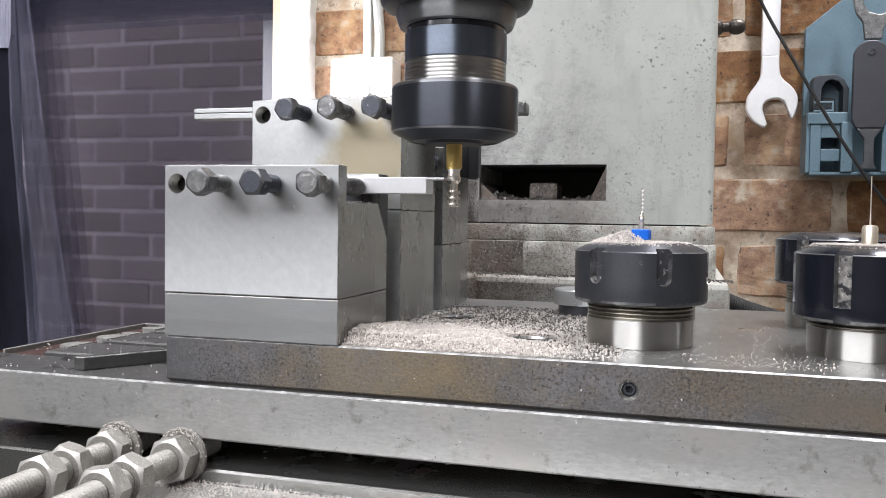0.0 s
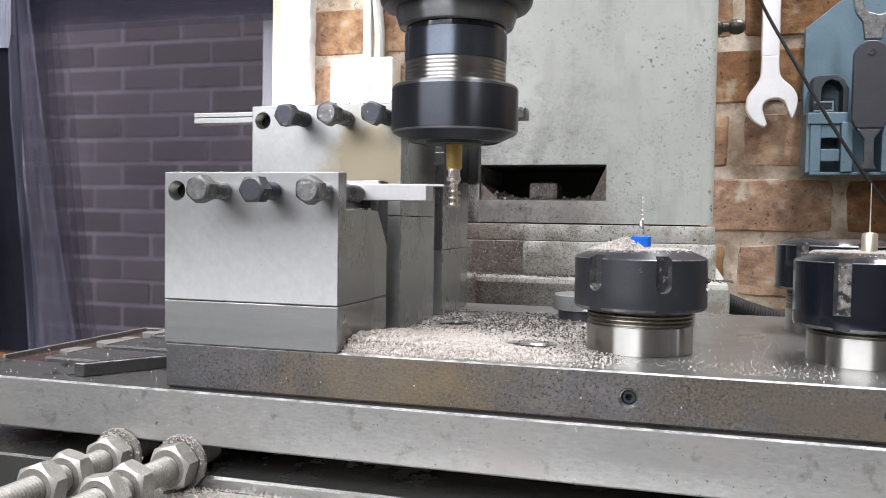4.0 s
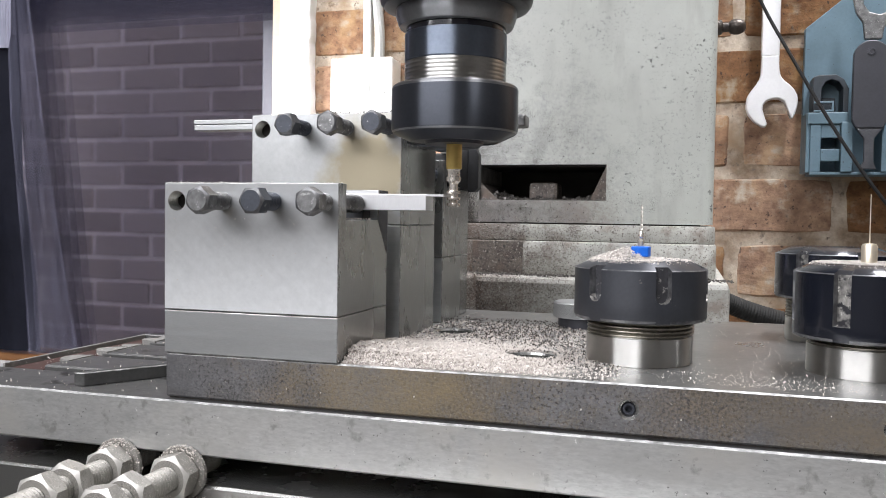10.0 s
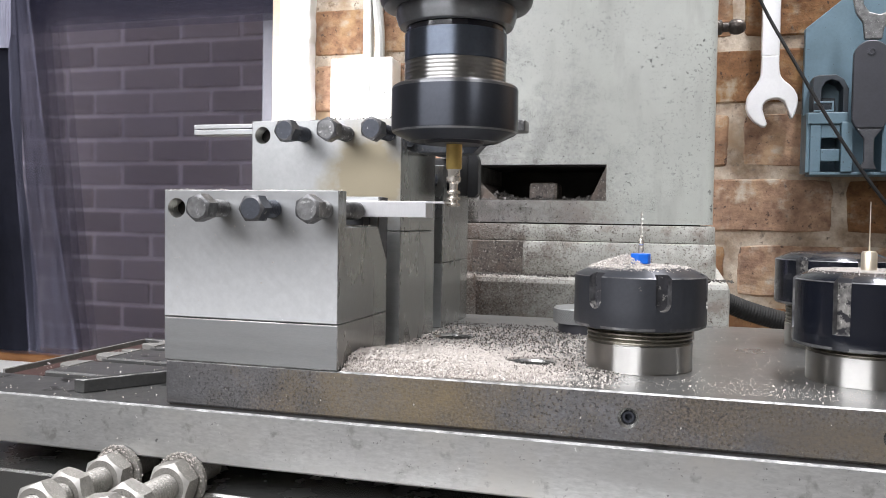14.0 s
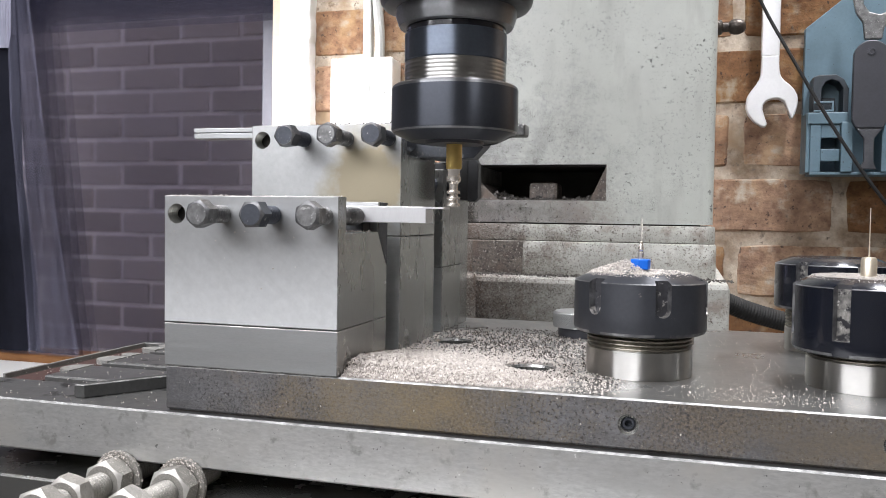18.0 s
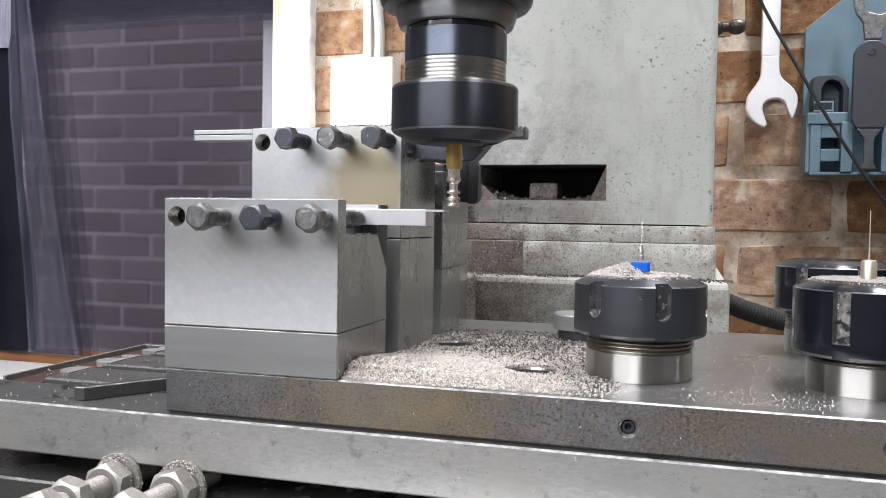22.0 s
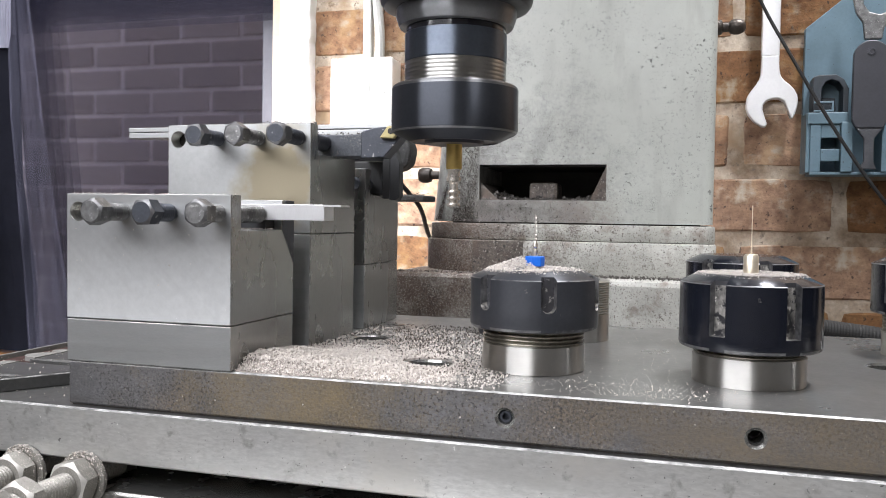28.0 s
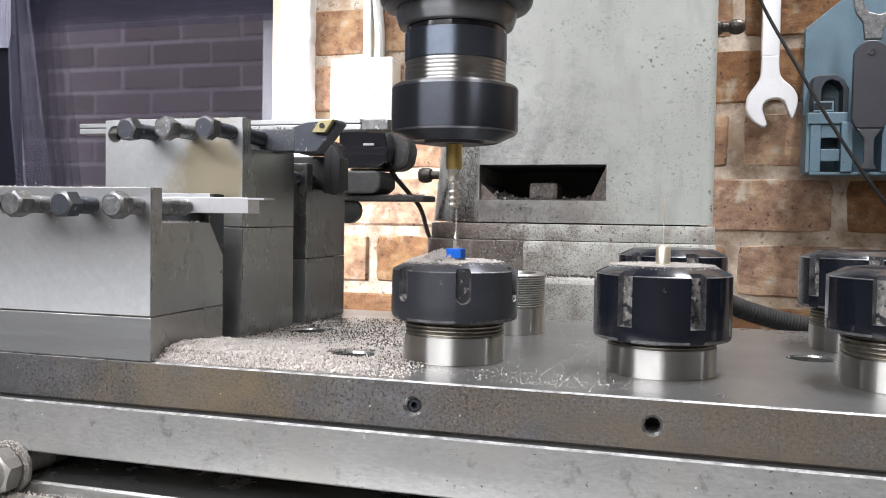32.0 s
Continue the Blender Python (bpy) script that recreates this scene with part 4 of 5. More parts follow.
# ---- the moving table and all that stands on it ----
def table():
    t = thing("machine_table", (0, 350, -130), "ground cast iron milling table with T-slots", "milling table", moves=True)
    x0, x1 = -288, 300
    bm = box(-304, x1, 277.5, 312, -85, -64.3, 0.75, seg=1)
    for f in bm.faces:
        f.material_index = 1 if f.normal.z > 0.9 else 2 if f.normal.z > 0.5 else 0
    part("front_rail", bm, (TABLE, TABLE_TOP, EDGE), t)
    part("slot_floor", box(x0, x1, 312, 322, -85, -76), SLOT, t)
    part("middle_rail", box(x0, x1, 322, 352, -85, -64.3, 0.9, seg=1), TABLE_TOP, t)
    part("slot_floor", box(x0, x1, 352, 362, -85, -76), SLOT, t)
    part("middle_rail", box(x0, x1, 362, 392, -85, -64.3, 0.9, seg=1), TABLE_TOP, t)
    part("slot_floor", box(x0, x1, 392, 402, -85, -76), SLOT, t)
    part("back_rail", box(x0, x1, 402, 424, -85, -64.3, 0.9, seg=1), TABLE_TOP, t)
    part("core", box(x0 + 3, x1 - 3, 318, 424, -96, -85.2), SLOT, t, "near-black core of the side slot")
    part("lower_rail", box(-304, x1, 277, 424, -135, -96, 0.9, seg=1), SIDE, t)
    part("end_trough", box(x0 - 18, x0 - 0.2, 318, 424, -90, -66.5, 0.5), RUST, t, "red-brown painted end trough")
    part("edge_lip", box(x0 - 19.6, x1, 424.3, 428, -90, -64.0, 0.5), TABLE_TOP, t)
    part("end_lip", box(x0 - 19.6, x0 - 18.2, 318, 424, -90, -64.0, 0.3), FLAKE, t, "thin pale painted lip")
    for y0, y1, d in ((334, 352, 7), (362, 380, 9), (381, 391, 6), (402, 414, 9), (413, 423, 5)):
        n = 9
        lobe = [(x0 + 4, y0), (x0 + 4, y1)] + [(x0 + 1 - d * math.sin(math.pi * i / n) ** 0.6, y1 - (y1 - y0) * i / n) for i in range(1, n)]
        part("flaking_paint", prism(lobe, "z", -66.4, -63.9), FLAKE, t, "pale flaking paint")
    s = thing("saddle", (0, 350, -421), "cast iron saddle below the table", "milling machine", moves=False)
    part("saddle_body", box(-190, 60, 285, 425, -440, -135.3, 4), SLOT, s)
    tray = solid("swarf_ledge", box(-205, 300, 236, 276.5, -108, -101, 1), TABLE, (0, 255, -112), "steel ledge covered in pale swarf", "ledge", moves=True)
    key = prism([(-241, 286.5), (-236, 286.5), (-186, 362), (-191, 362)], "z", -64.2, -58.6, 0.45)
    for f in key.faces:
        f.material_index = 1 if 0.2 < f.normal.z < 0.95 else 0
    solid("steel_bar", key, (BAR_STEEL, EDGE), (-215, 315, -64), "dark flat steel bar lying on the table", "bar", moves=True)


def fixture_plate():
    p = thing("fixture_plate", (0, 380, -64), "thick steel fixture plate bolted on the table", "plate", moves=True)
    # near-black inset strip: the shadow line under the plate, put into its colour
    part("shim", box(-192, 214, 281.2, 479, -64.2, -63.5), SLOT, p, "inset black strip painting the shadow line under the plate")
    bm = box(-193.0, 215, 280, 480, -63.5, -46.5, 0.6, seg=1)
    for f in bm.faces:
        f.material_index = 1 if f.normal.z > 0.9 else 3 if f.normal.z > 0.5 else 0
    holed(bm, "z", [(-106, 383, 9, 9), (-57.8, 323.5, 9.2, 9), (122, 385, 9.2, 9)], 5, 4)
    holed(bm, "y", [(x, -55.2, 2.5, 14 if x == 62.3 else 5) for x in (-17.2, 62.3, 141.8)], 5, 4, 4, 1.38)
    part("slab", bm, (SCALE, PLATE_TOP, EDGE, EDGE, SLOT, SIDE), p, "mottled brown edge and smooth oily top")
    for x in (-17.2, 141.8):
        part("set_screw", lathe([(0, 4.6), (1.2, 4.6), (1.2, 1.6), (1.9, 1.6), (2.2, 2.0), (2.2, 4.95), (0, 4.95)], (x, 280, -55.2), "y", 24), BOLT_DARK, p, "socket set screw", smooth=True)


def holed(bm, axis, holes, mat_index, floor_index=None, ridges=0, rim=1.06):
    """Replaces the largest face that looks along -y or +z by one with round holes (place, radius, depth) sunk into it."""
    if axis == "y":
        face = max((f for f in bm.faces if f.normal.y < -0.9), key=lambda f: f.calc_area())
        get = lambda v: (v.co.x, v.co.z)
        level = face.verts[0].co.y
        put = lambda u, w, d: (u, level + d, w)
    else:
        face = max((f for f in bm.faces if f.normal.z > 0.9), key=lambda f: f.calc_area())
        get = lambda v: (v.co.x, v.co.y)
        level = face.verts[0].co.z
        put = lambda u, w, d: (u, w, level - d)
    pts = [get(v) for v in face.verts]
    base_index = face.material_index
    u0, u1 = min(p[0] for p in pts), max(p[0] for p in pts)
    w0, w1 = min(p[1] for p in pts), max(p[1] for p in pts)
    bmesh.ops.delete(bm, geom=[face], context="FACES_ONLY")

    def quad(a, b, c, d, index=base_index):
        bm.faces.new([bm.verts.new(put(*q)) for q in (a, b, c, d)]).material_index = index

    left = u0
    for cu, cw, r, depth in sorted(holes):
        wide = rim + 0.24
        a, b = cu - r * wide, cu + r * wide
        lo, hi = cw - r * wide, cw + r * wide
        quad((left, w0, 0), (a, w0, 0), (a, w1, 0), (left, w1, 0))
        quad((a, w0, 0), (b, w0, 0), (b, lo, 0), (a, lo, 0))
        quad((a, hi, 0), (b, hi, 0), (b, w1, 0), (a, w1, 0))
        n = 40
        ring = []
        for i in range(n):
            c, s = math.cos(2 * math.pi * i / n), math.sin(2 * math.pi * i / n)
            k = wide * r / max(abs(c), abs(s))
            ring.append(((cu + c * k, cw + s * k, 0), (cu + c * r * rim, cw + s * r * rim, 0), (cu + c * r, cw + s * r, r * max(0.1, rim - 1))) + tuple((cu + c * r * (0.9 if g % 2 else 1), cw + s * r * (0.9 if g % 2 else 1), r * max(0.1, rim - 1) + (depth - r * max(0.1, rim - 1)) * g / (ridges + 1)) for g in range(1, ridges + 1)) + ((cu + c * r, cw + s * r, depth),))
        for i in range(n):
            p, q = ring[i], ring[(i + 1) % n]
            for j in range(3 + ridges):
                quad(p[j], q[j], q[j + 1], p[j + 1], base_index if j == 0 else mat_index)
            bm.faces.new([bm.verts.new(put(*t)) for t in (p[-1], q[-1], (cu, cw, depth))]).material_index = mat_index if floor_index is None else floor_index
        left = b
    quad((left, w0, 0), (u1, w0, 0), (u1, w1, 0), (left, w1, 0))
    bmesh.ops.remove_doubles(bm, verts=bm.verts, dist=0.001)


def hexagon(c, a, b, flat, start, bore=0.0, ends=(True, True)):
    """A hexagon along y from a to b whose corners are turned off round, as on nuts and bolt heads."""
    bm = bmesh.new()
    n = 48
    cols = []
    for i in range(n):
        t = 2 * math.pi * i / n
        rh = flat / math.cos((t % (math.pi / 3)) - math.pi / 6)
        rc = flat * (0.90 if bore else 0.84)
        cut = (rh - rc) * 0.72
        prof = [(bore, a), (rc if ends[0] else rh, a), (rh, a + (cut if ends[0] else 0.01)), (rh, b - (cut if ends[1] else 0.01)), (rc if ends[1] else rh, b), (bore, b)]
        cols.append([bm.verts.new((c[0] + r * math.cos(t + start), y, c[1] + r * math.sin(t + start))) for r, y in prof])
    for p, q in zip(cols, cols[1:] + cols[:1]):
        for j in range(5):
            if bore == 0 and j in (0, 4):
                continue
            bm.faces.new((p[j], q[j], q[j + 1], p[j + 1]))
    if bore == 0:
        bm.faces.new([p[1] for p in cols])
        bm.faces.new([p[4] for p in cols])
        bmesh.ops.delete(bm, geom=[v for v in bm.verts if not v.link_faces], context="VERTS")
    return bm


def rimmed(bm):
    """Gives the turned-off corners of a hexagon its second material."""
    bmesh.ops.recalc_face_normals(bm, faces=bm.faces)
    for f in bm.faces:
        f.material_index = 1 if 0.3 < abs(f.normal.y) < 0.97 else 0
    return bm


def bright_edges(bm, index):
    """Gives the narrow bevels of a block a worn edge material."""
    bm.normal_update()
    for f in bm.faces:
        if f.material_index == 0 and max(abs(f.normal.x), abs(f.normal.y), abs(f.normal.z)) < 0.95:
            f.material_index = index


def hexbolt(parent, x, y, z, length, head, tilt, mat_):
    """A hexagon bolt that enters the front wall at y and stands out towards the camera."""
    b = part("bolt", lathe(thread(3.4, 6, -length, 1.2, 0.45) + [(0, -length)], (x, y, z), "y", 20), BOLT_WORN if mat_ is BOLT_WORN else BOLT_DARK, parent)
    part("bolt_head", rimmed(hexagon((x, z), y - length - 6.4, y - length, 4.45, tilt, 0.0, (True, False))), (mat_, BOLT_RIM), b, smooth=True)
    return b


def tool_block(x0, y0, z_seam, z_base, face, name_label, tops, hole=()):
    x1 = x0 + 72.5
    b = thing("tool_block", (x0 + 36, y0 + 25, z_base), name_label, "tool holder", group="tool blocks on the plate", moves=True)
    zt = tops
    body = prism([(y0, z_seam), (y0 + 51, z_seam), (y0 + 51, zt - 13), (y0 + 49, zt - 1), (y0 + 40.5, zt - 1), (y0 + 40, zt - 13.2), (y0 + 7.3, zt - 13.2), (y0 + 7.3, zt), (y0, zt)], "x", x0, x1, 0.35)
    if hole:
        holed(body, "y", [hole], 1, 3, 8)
    # right faces take a darker steel, their dim reflection put into the colour
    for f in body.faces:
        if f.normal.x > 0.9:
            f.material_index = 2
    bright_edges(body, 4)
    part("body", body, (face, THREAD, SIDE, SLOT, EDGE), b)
    riser = box(x0, x1, y0 + 0.2, y0 + 51, z_base, z_seam - 0.3, 0.35)
    # the riser's right face is painted darker in the same way
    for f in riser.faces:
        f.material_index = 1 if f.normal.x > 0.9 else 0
    bright_edges(riser, 2)
    part("riser", riser, (RISER, SIDE, EDGE), b)
    return b


NUT_EDGE = material("rubbed_nut_edge", (0.27, 0.27, 0.275), 0.4, 0.7, dark=(0.04, 0.04, 0.045), scale=140, amount=0.7, fine=900, bump=0.1)
NUT_SMOOTH = material("satin_black_nut", (0.075, 0.081, 0.096), 0.42, 0.85, scale=50, amount=0.25, fine=900, bump=0.005, aniso=1.0, rough_var=0.04)


def blocks():
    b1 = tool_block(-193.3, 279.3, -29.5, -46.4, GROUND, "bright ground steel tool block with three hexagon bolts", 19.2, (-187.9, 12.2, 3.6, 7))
    # dark overlay, barely proud: the rear wall's shade put into its colour
    part("back_jaw", prism([(279.3 + 40.2, 6.0), (279.3 + 50.8, -8), (279.3 + 50.8, 18.0), (279.3 + 43, 18.0), (279.3 + 42.6, 17.0)], "x", -150, -120.62), BOLT_DARK, b1, "dark overlay painting the shade on the rear wall's end")
    part("side_screw", lathe([(0, -0.5), (0.55, -0.5), (0.75, 0.1), (0.35, 0.25), (0.3, -0.1), (0, -0.1)], (-120.8, 328.6, -15.1), "x", 16), TURNED, b1, "tiny bright screw end", smooth=True)
    b2 = tool_block(-192.3, 344.4, 4.0, -46.4, STAINED, "heat-stained steel tool block on a tall riser", 53.0, (-186.8, 46.3, 3.7, 7))
    b3 = tool_block(-192.5, 410.5, -12.7, -46.4, SIDE, "grey steel tool block at the back of the plate", 37.0)
    for i, (x, mat_, tilt) in enumerate(((-167.5, BOLT_WORN, 0.35), (-146.7, BOLT_DARK, 0.05), (-126.2, BOLT_WORN, 0.5))):
        hexbolt(b1, x, 279.3, 12.2, (12.0, 11.0, 9.0)[i], 0, tilt, mat_)
        part("bolt_tip", lathe(thread(3.6, 6.5, 30.2, 1.25, 0.45) + [(0, 30.2)], (x, 279.3, 12.2), "y", 20), BOLT_WORN, b1)
    for i, (x, mat_, tilt) in enumerate(((-165.6, BOLT_DARK, 0.1), (-145.2, BOLT_WORN, 0.45), (-125.6, BOLT_DARK, 0.6))):
        hexbolt(b2, x, 344.4, 46.3, (14.5, 16.5, 16.0)[i], 0, tilt, mat_)
        part("bolt_tip", lathe(thread(3.75, 6.5, 26.5, 1.25, 0.45) + [(0, 26.5)], (x, 344.4, 46.3), "y", 20), BOLT_DARK, b2)
    for x in (-160, -126):
        part("bolt_tip", lathe(thread(3.2, -6, 18, 1.0, 0.4) + [(0, 18)], (x, 410.5, 29.5), "y", 16), BOLT_DARK, b3)
    bm = box(-192, -97.5, 310, 319.2, 9.9, 16.3, 0.2)
    box(-98, -90.5, 310, 319.2, 15.5, 16.25, bm=bm)
    solid("packing_strip", box(-192, -124, 311, 319.2, 6.1, 9.8, 0.3), BLACK_STEEL, (-158, 315, 6), "dark steel packing strip under the clamped bar", "strip", moves=True)
    solid("aluminium_bar", bm, ALU, (-140, 314, 6), "bright machined aluminium bar clamped in the block", "bar", moves=True)
    # turning tool with a gold insert
    h = thing("turning_tool", (-110, 370, 40), "black steel turning tool holder with a gold insert", "tool holder", moves=True)
    part("shank", box(-191, -103, 371, 384.5, 39.9, 50.4, 0.6), DUSTY_TOOL, h)
    head = part("head", prism([(-103, 38.4), (-92.0, 38.8), (-88.0, 43.0), (-80.9, 51.6), (-82.0, 53.2), (-90.0, 52.6), (-96.6, 52.2), (-103, 50.4)], "y", 361, 371, 0.5), BOLT_DARK, h)
    part("insert", prism([(-92.8, 47.2), (-86.2, 47.1), (-81.9, 53.0), (-89.2, 52.3)], "y", 357.6, 360.8, 0.3), INSERT, h, "gold coated diamond insert")
    part("insert_screw", lathe([(0, -0.2), (1.3, -0.2), (1.3, 0.2), (0, 0.2)], (-87.5, 357.5, 50.1), "y", 16), SLOT, h)
    t = thing("boring_tool", (-125, 430, 24), "black steel tool holder clamped in the rear block", "tool holder", moves=True)
    # deep black puts the shadow in the block's gap into the shank's colour
    part("shank", box(-191, -113, 432, 450, 24, 42.2, 0.8), BLACK_PLASTIC, t)
    part("blade", prism([(-112.6, 21.6), (-108.2, 21.6), (-108.2, 47.6), (-110.5, 49.5), (-112.6, 49.0)], "y", 415, 431, 0.5), BLACK_PLASTIC, t, "black upright blade")
    part("clamp_plate", prism([(-108.1, 20.8), (-104.4, 20.8), (-102.6, 22.6), (-102.6, 40.0), (-105.2, 44.6), (-108.1, 47.6)], "y", 413.6, 420, 0.5), BLACK_STEEL, t, "dark grey clamp plate with a slanted top")
    part("clamp_arm", box(-128, -112.8, 418, 431, 42.4, 44.6, 0.4), BOLT_DARK, t)
    # the flat bar's end as a second box, its shadow put into darker steel
    solid("tool_bit", box(-97.8, -82, 429.5, 441, 55.6, 61.8, 0.8), BOLT_WORN, (-90, 435, 56), "end of the flat bar, its shadow painted dark", "tool bit", moves=True)
    solid("flat_bar", box(-278, -98, 430, 441, 59.7, 62.3, 0.35, box(-278, -98, 430.2, 441, 56.2, 59.4, 0.35)), RISER, (-180, 438, 56), "long bright flat steel bar resting on the rear tool", "bar", moves=True)


def nut_bm(cx, cy, z0, z1, r, square, twist):
    """A collet nut with six slots: columns of points, stepped in where a slot runs."""
    bm = bmesh.new()
    angles = []
    for k in range(6):
        mid = twist + k * 60
        angles += [(mid + d, abs(d)) for d in (-6.7, -6.4, -5.2, -2.8, 0, 2.8, 5.2, 6.4, 6.7)]
        angles += [(mid + 6.7 + (60 - 13.4) * i / 6, 99) for i in range(1, 6)]
    cols = []
    zs = z0 + (z1 - z0) * (0.22 if square else 0.34)
    for a, off in angles:
        inside = off <= 6.41
        slot_r = r - 2.8
        if inside and not square:
            half = 2.8
            u = min(half, r * math.sin(radians(off)))
            zb = zs + half - math.sqrt(max(0.0, half * half - u * u))
        else:
            zb = zs
        rim = [(r - 1.4, z0), (r - 0.4, z0 + 0.5), (r, z0 + 1.5), (r, zb - 0.2), (slot_r if inside else r, zb + 0.05), (slot_r if inside else r, zb + (8.0 if square else 3.2)),
               (slot_r if inside else r, z1 - 3.4), (slot_r if inside else r - 0.3, z1 - (1.8 if inside else 3.0)),
               (r - 6.0, z1 - 0.25), (r - 6.6, z1), (r - 9.0, z1)]
        cols.append([bm.verts.new((cx + q * math.cos(radians(a)), cy + q * math.sin(radians(a)), z)) for q, z in rim])
    n = len(cols)
    for i in range(n):
        a, b = cols[i], cols[(i + 1) % n]
        ends = [angles[q % n][1] <= 6.41 for q in (i, i + 1)]
        slotted, cheek = all(ends), any(ends) and not all(ends)
        for j in range(len(a) - 1):
            f = bm.faces.new((a[j], b[j], b[j + 1], a[j + 1]))
            f.material_index = 3 if (j in (1, 6) and not slotted) or (cheek and 3 <= j <= 6) else 0 if not slotted or not 3 <= j <= 6 else 2 if j <= (5 if square else 3) else 1
    bm.faces.new([c[0] for c in cols])
    bm.faces.new([c[-1] for c in cols])
    return bm


def chuck(x, y, label, nut=True, z_bot=-29, z_top=-7.6, square=False, twist=0.0, tool="", finish=None):
    c = thing("collet_holder", (x, y, -46.4), label, "tool holder", group="collet holders on the plate", moves=True)
    top = z_bot + 6 if nut else -17
    part("stub", lathe([(0, -46.4), (20, -46.4), (20, -36.2 if nut else -33.5), (19.4, -35.8 if nut else -33.1), (0, -35.8 if nut else -33.1)], (x, y, 0), "z", 64), TURNED, c, "bright turned steel stub", smooth=True)
    if nut:
        part("thread", lathe([(0, -36)] + thread(19.9, -36, z_bot + 2, 1.5, 0.6) + [(0, z_bot + 2)], (x, y, 0), "z", 64), THREAD_OIL, c)
        part("nut", nut_bm(x, y, z_bot, z_top, 25, square, twist), (finish or NUT_NAVY, SLOT_DARK, SLOT_METAL, NUT_EDGE), c, "black slotted collet nut", smooth=True)
    else:
        part("thread", lathe([(0, -33.2)] + thread(20, -33.2, -17.5, 1.15, 0.6) + [(18.8, -17), (15.5, -17), (12, -24), (0, -24)], (x, y, 0), "z", 64), THREAD, c, "bare steel thread with no nut")
    if tool == "drill":
        part("depth_ring", prism([(x + 3.9 * math.cos(a * math.pi / 3 + 0.3), y + 3.9 * math.sin(a * math.pi / 3 + 0.3)) for a in range(6)], "z", -6.6, -2.6, 0.4), BLUE, c, "blue plastic depth ring")
        d = part("drill", lathe([(0, -8), (1.15, -8), (1.15, -0.2), (0.95, 0), (0.95, 0.7), (1.1, 0.9), (1.1, 1.7), (0.7, 3.0), (0.7, 4), (0, 4)], (x, y, 0), "z", 16), CARBIDE, c, "tiny bright twist drill", smooth=True)
        bm = bmesh.new()
        rings = []
        for i in range(34):
            a, z = i * 0.55, 4 + i * 0.29
            rings.append([bm.verts.new((x + u * math.cos(a) - v * math.sin(a), y + u * math.sin(a) + v * math.cos(a), z)) for u, v in ((0.5, 0), (0, 0.2), (-0.5, 0), (0, -0.2))])
        for lo, hi in zip(rings, rings[1:]):
            for k in range(4):
                bm.faces.new((lo[k], lo[(k + 1) % 4], hi[(k + 1) % 4], hi[k]))
        bm.faces.new(rings[0])
        bm.faces.new(rings[-1])
        part("flutes", bm, FLUTE, d)
    if tool == "needle":
        d = part("micro_drill", lathe([(0, -8), (2.7, -8), (2.7, -0.6), (2.2, 0.2), (0.9, 0.4), (0, 0.4)], (x, y, 0), "z", 20), BRASS, c, "pale brass shank", smooth=True)
        part("needle", lathe([(0, 0.3), (0.34, 0.3), (0.2, 5), (0.15, 18), (0, 18)], (x, y, 0), "z", 8), BRASS, d, "thin needle drill")
    return c


def chucks():
    chuck(-17.0, 331.5, "black collet holder with a tiny drill, blue ring and chips", twist=-67.5, tool="drill", z_bot=-30.3, finish=NUT_BLACK)
    chuck(63.0, 331.5, "black collet holder with a needle drill in pale brass", twist=-59, square=True, tool="needle", z_bot=-33.8, z_top=-6.8)
    chuck(144.0, 331.5, "black slotted collet holder beside the plate edge", twist=-57.5, square=True, z_bot=-28.3, z_top=-5.5)
    chuck(65.0, 421, "black collet holder in the back row", twist=-69, z_bot=-27, z_top=-3.2, square=True)
    chuck(145.5, 421, "black slotted collet holder in the back row", twist=-145, square=True, z_bot=-27.6, z_top=-2.2)
    chuck(-15.5, 421, "bare threaded steel collet holder without its nut", nut=False)
    k = thing("knurled_cap", (-50, 425, -46.4), "knurled steel cap lying on the plate", "cap", moves=True)
    bm = lathe([(0, -41.5), (14.2, -41.5)] + [(14.5, -41.2 + i * 0.75) for i in range(10)] + [(13.5, -33.7), (0, -33.7)], (-50, 425, 0), "z", 144)
    for v in bm.verts:
        a = math.atan2(v.co.y - 425, v.co.x + 50)
        row = round((v.co.z + 41.2) / 0.75)
        if -41.3 < v.co.z < -34 and (int(round(a / (2 * math.pi) * 144)) + row) % 2:
            v.co.x, v.co.y = -50 + 14.15 * math.cos(a), 425 + 14.15 * math.sin(a)
    part("rim", bm, RISER, k)
    part("stem", lathe([(0, -46.4), (12, -46.4), (12, -41.6), (0, -41.6)], (-50, 425, 0), "z", 40), GUNMETAL, k, smooth=True)


def studs():
    for i, (x, z, nuts) in enumerate(((-183.0, -91.4, ((266.5, 275), (241, 248.5), (228, 235.5))), (-211.5, -91.4, ((266.5, 275), (245.5, 253), (232, 239.5))))):
        s = thing("clamp_stud", (x, 277, z), "dusty threaded stud with hexagon nuts in the table slot", "stud", group="studs in the table slot", moves=True)
        part("rod", lathe([(0, 20)] + thread(4.9, 20, -95, 1.5, 0.6) + [(0, -95)], (x, 277, z), "y", 24), ZINC, s)
        part("washer", lathe([(5.2, 0), (10.4, 0), (10.4, -1.8), (5.2, -1.8)], (x, 277, z), "y", 40), ZINC, s, smooth=True)
        for j, (a, b) in enumerate(nuts):
            b = min(b, 275)
            part("hex_nut", rimmed(hexagon((x, z), a, b, 7.9, (0.25, 0.6, 0.15)[j] + i * 0.2, 5.0)), (ZINC, ZINC_RIM), s, "pale steel hexagon nut with chips", smooth=True)


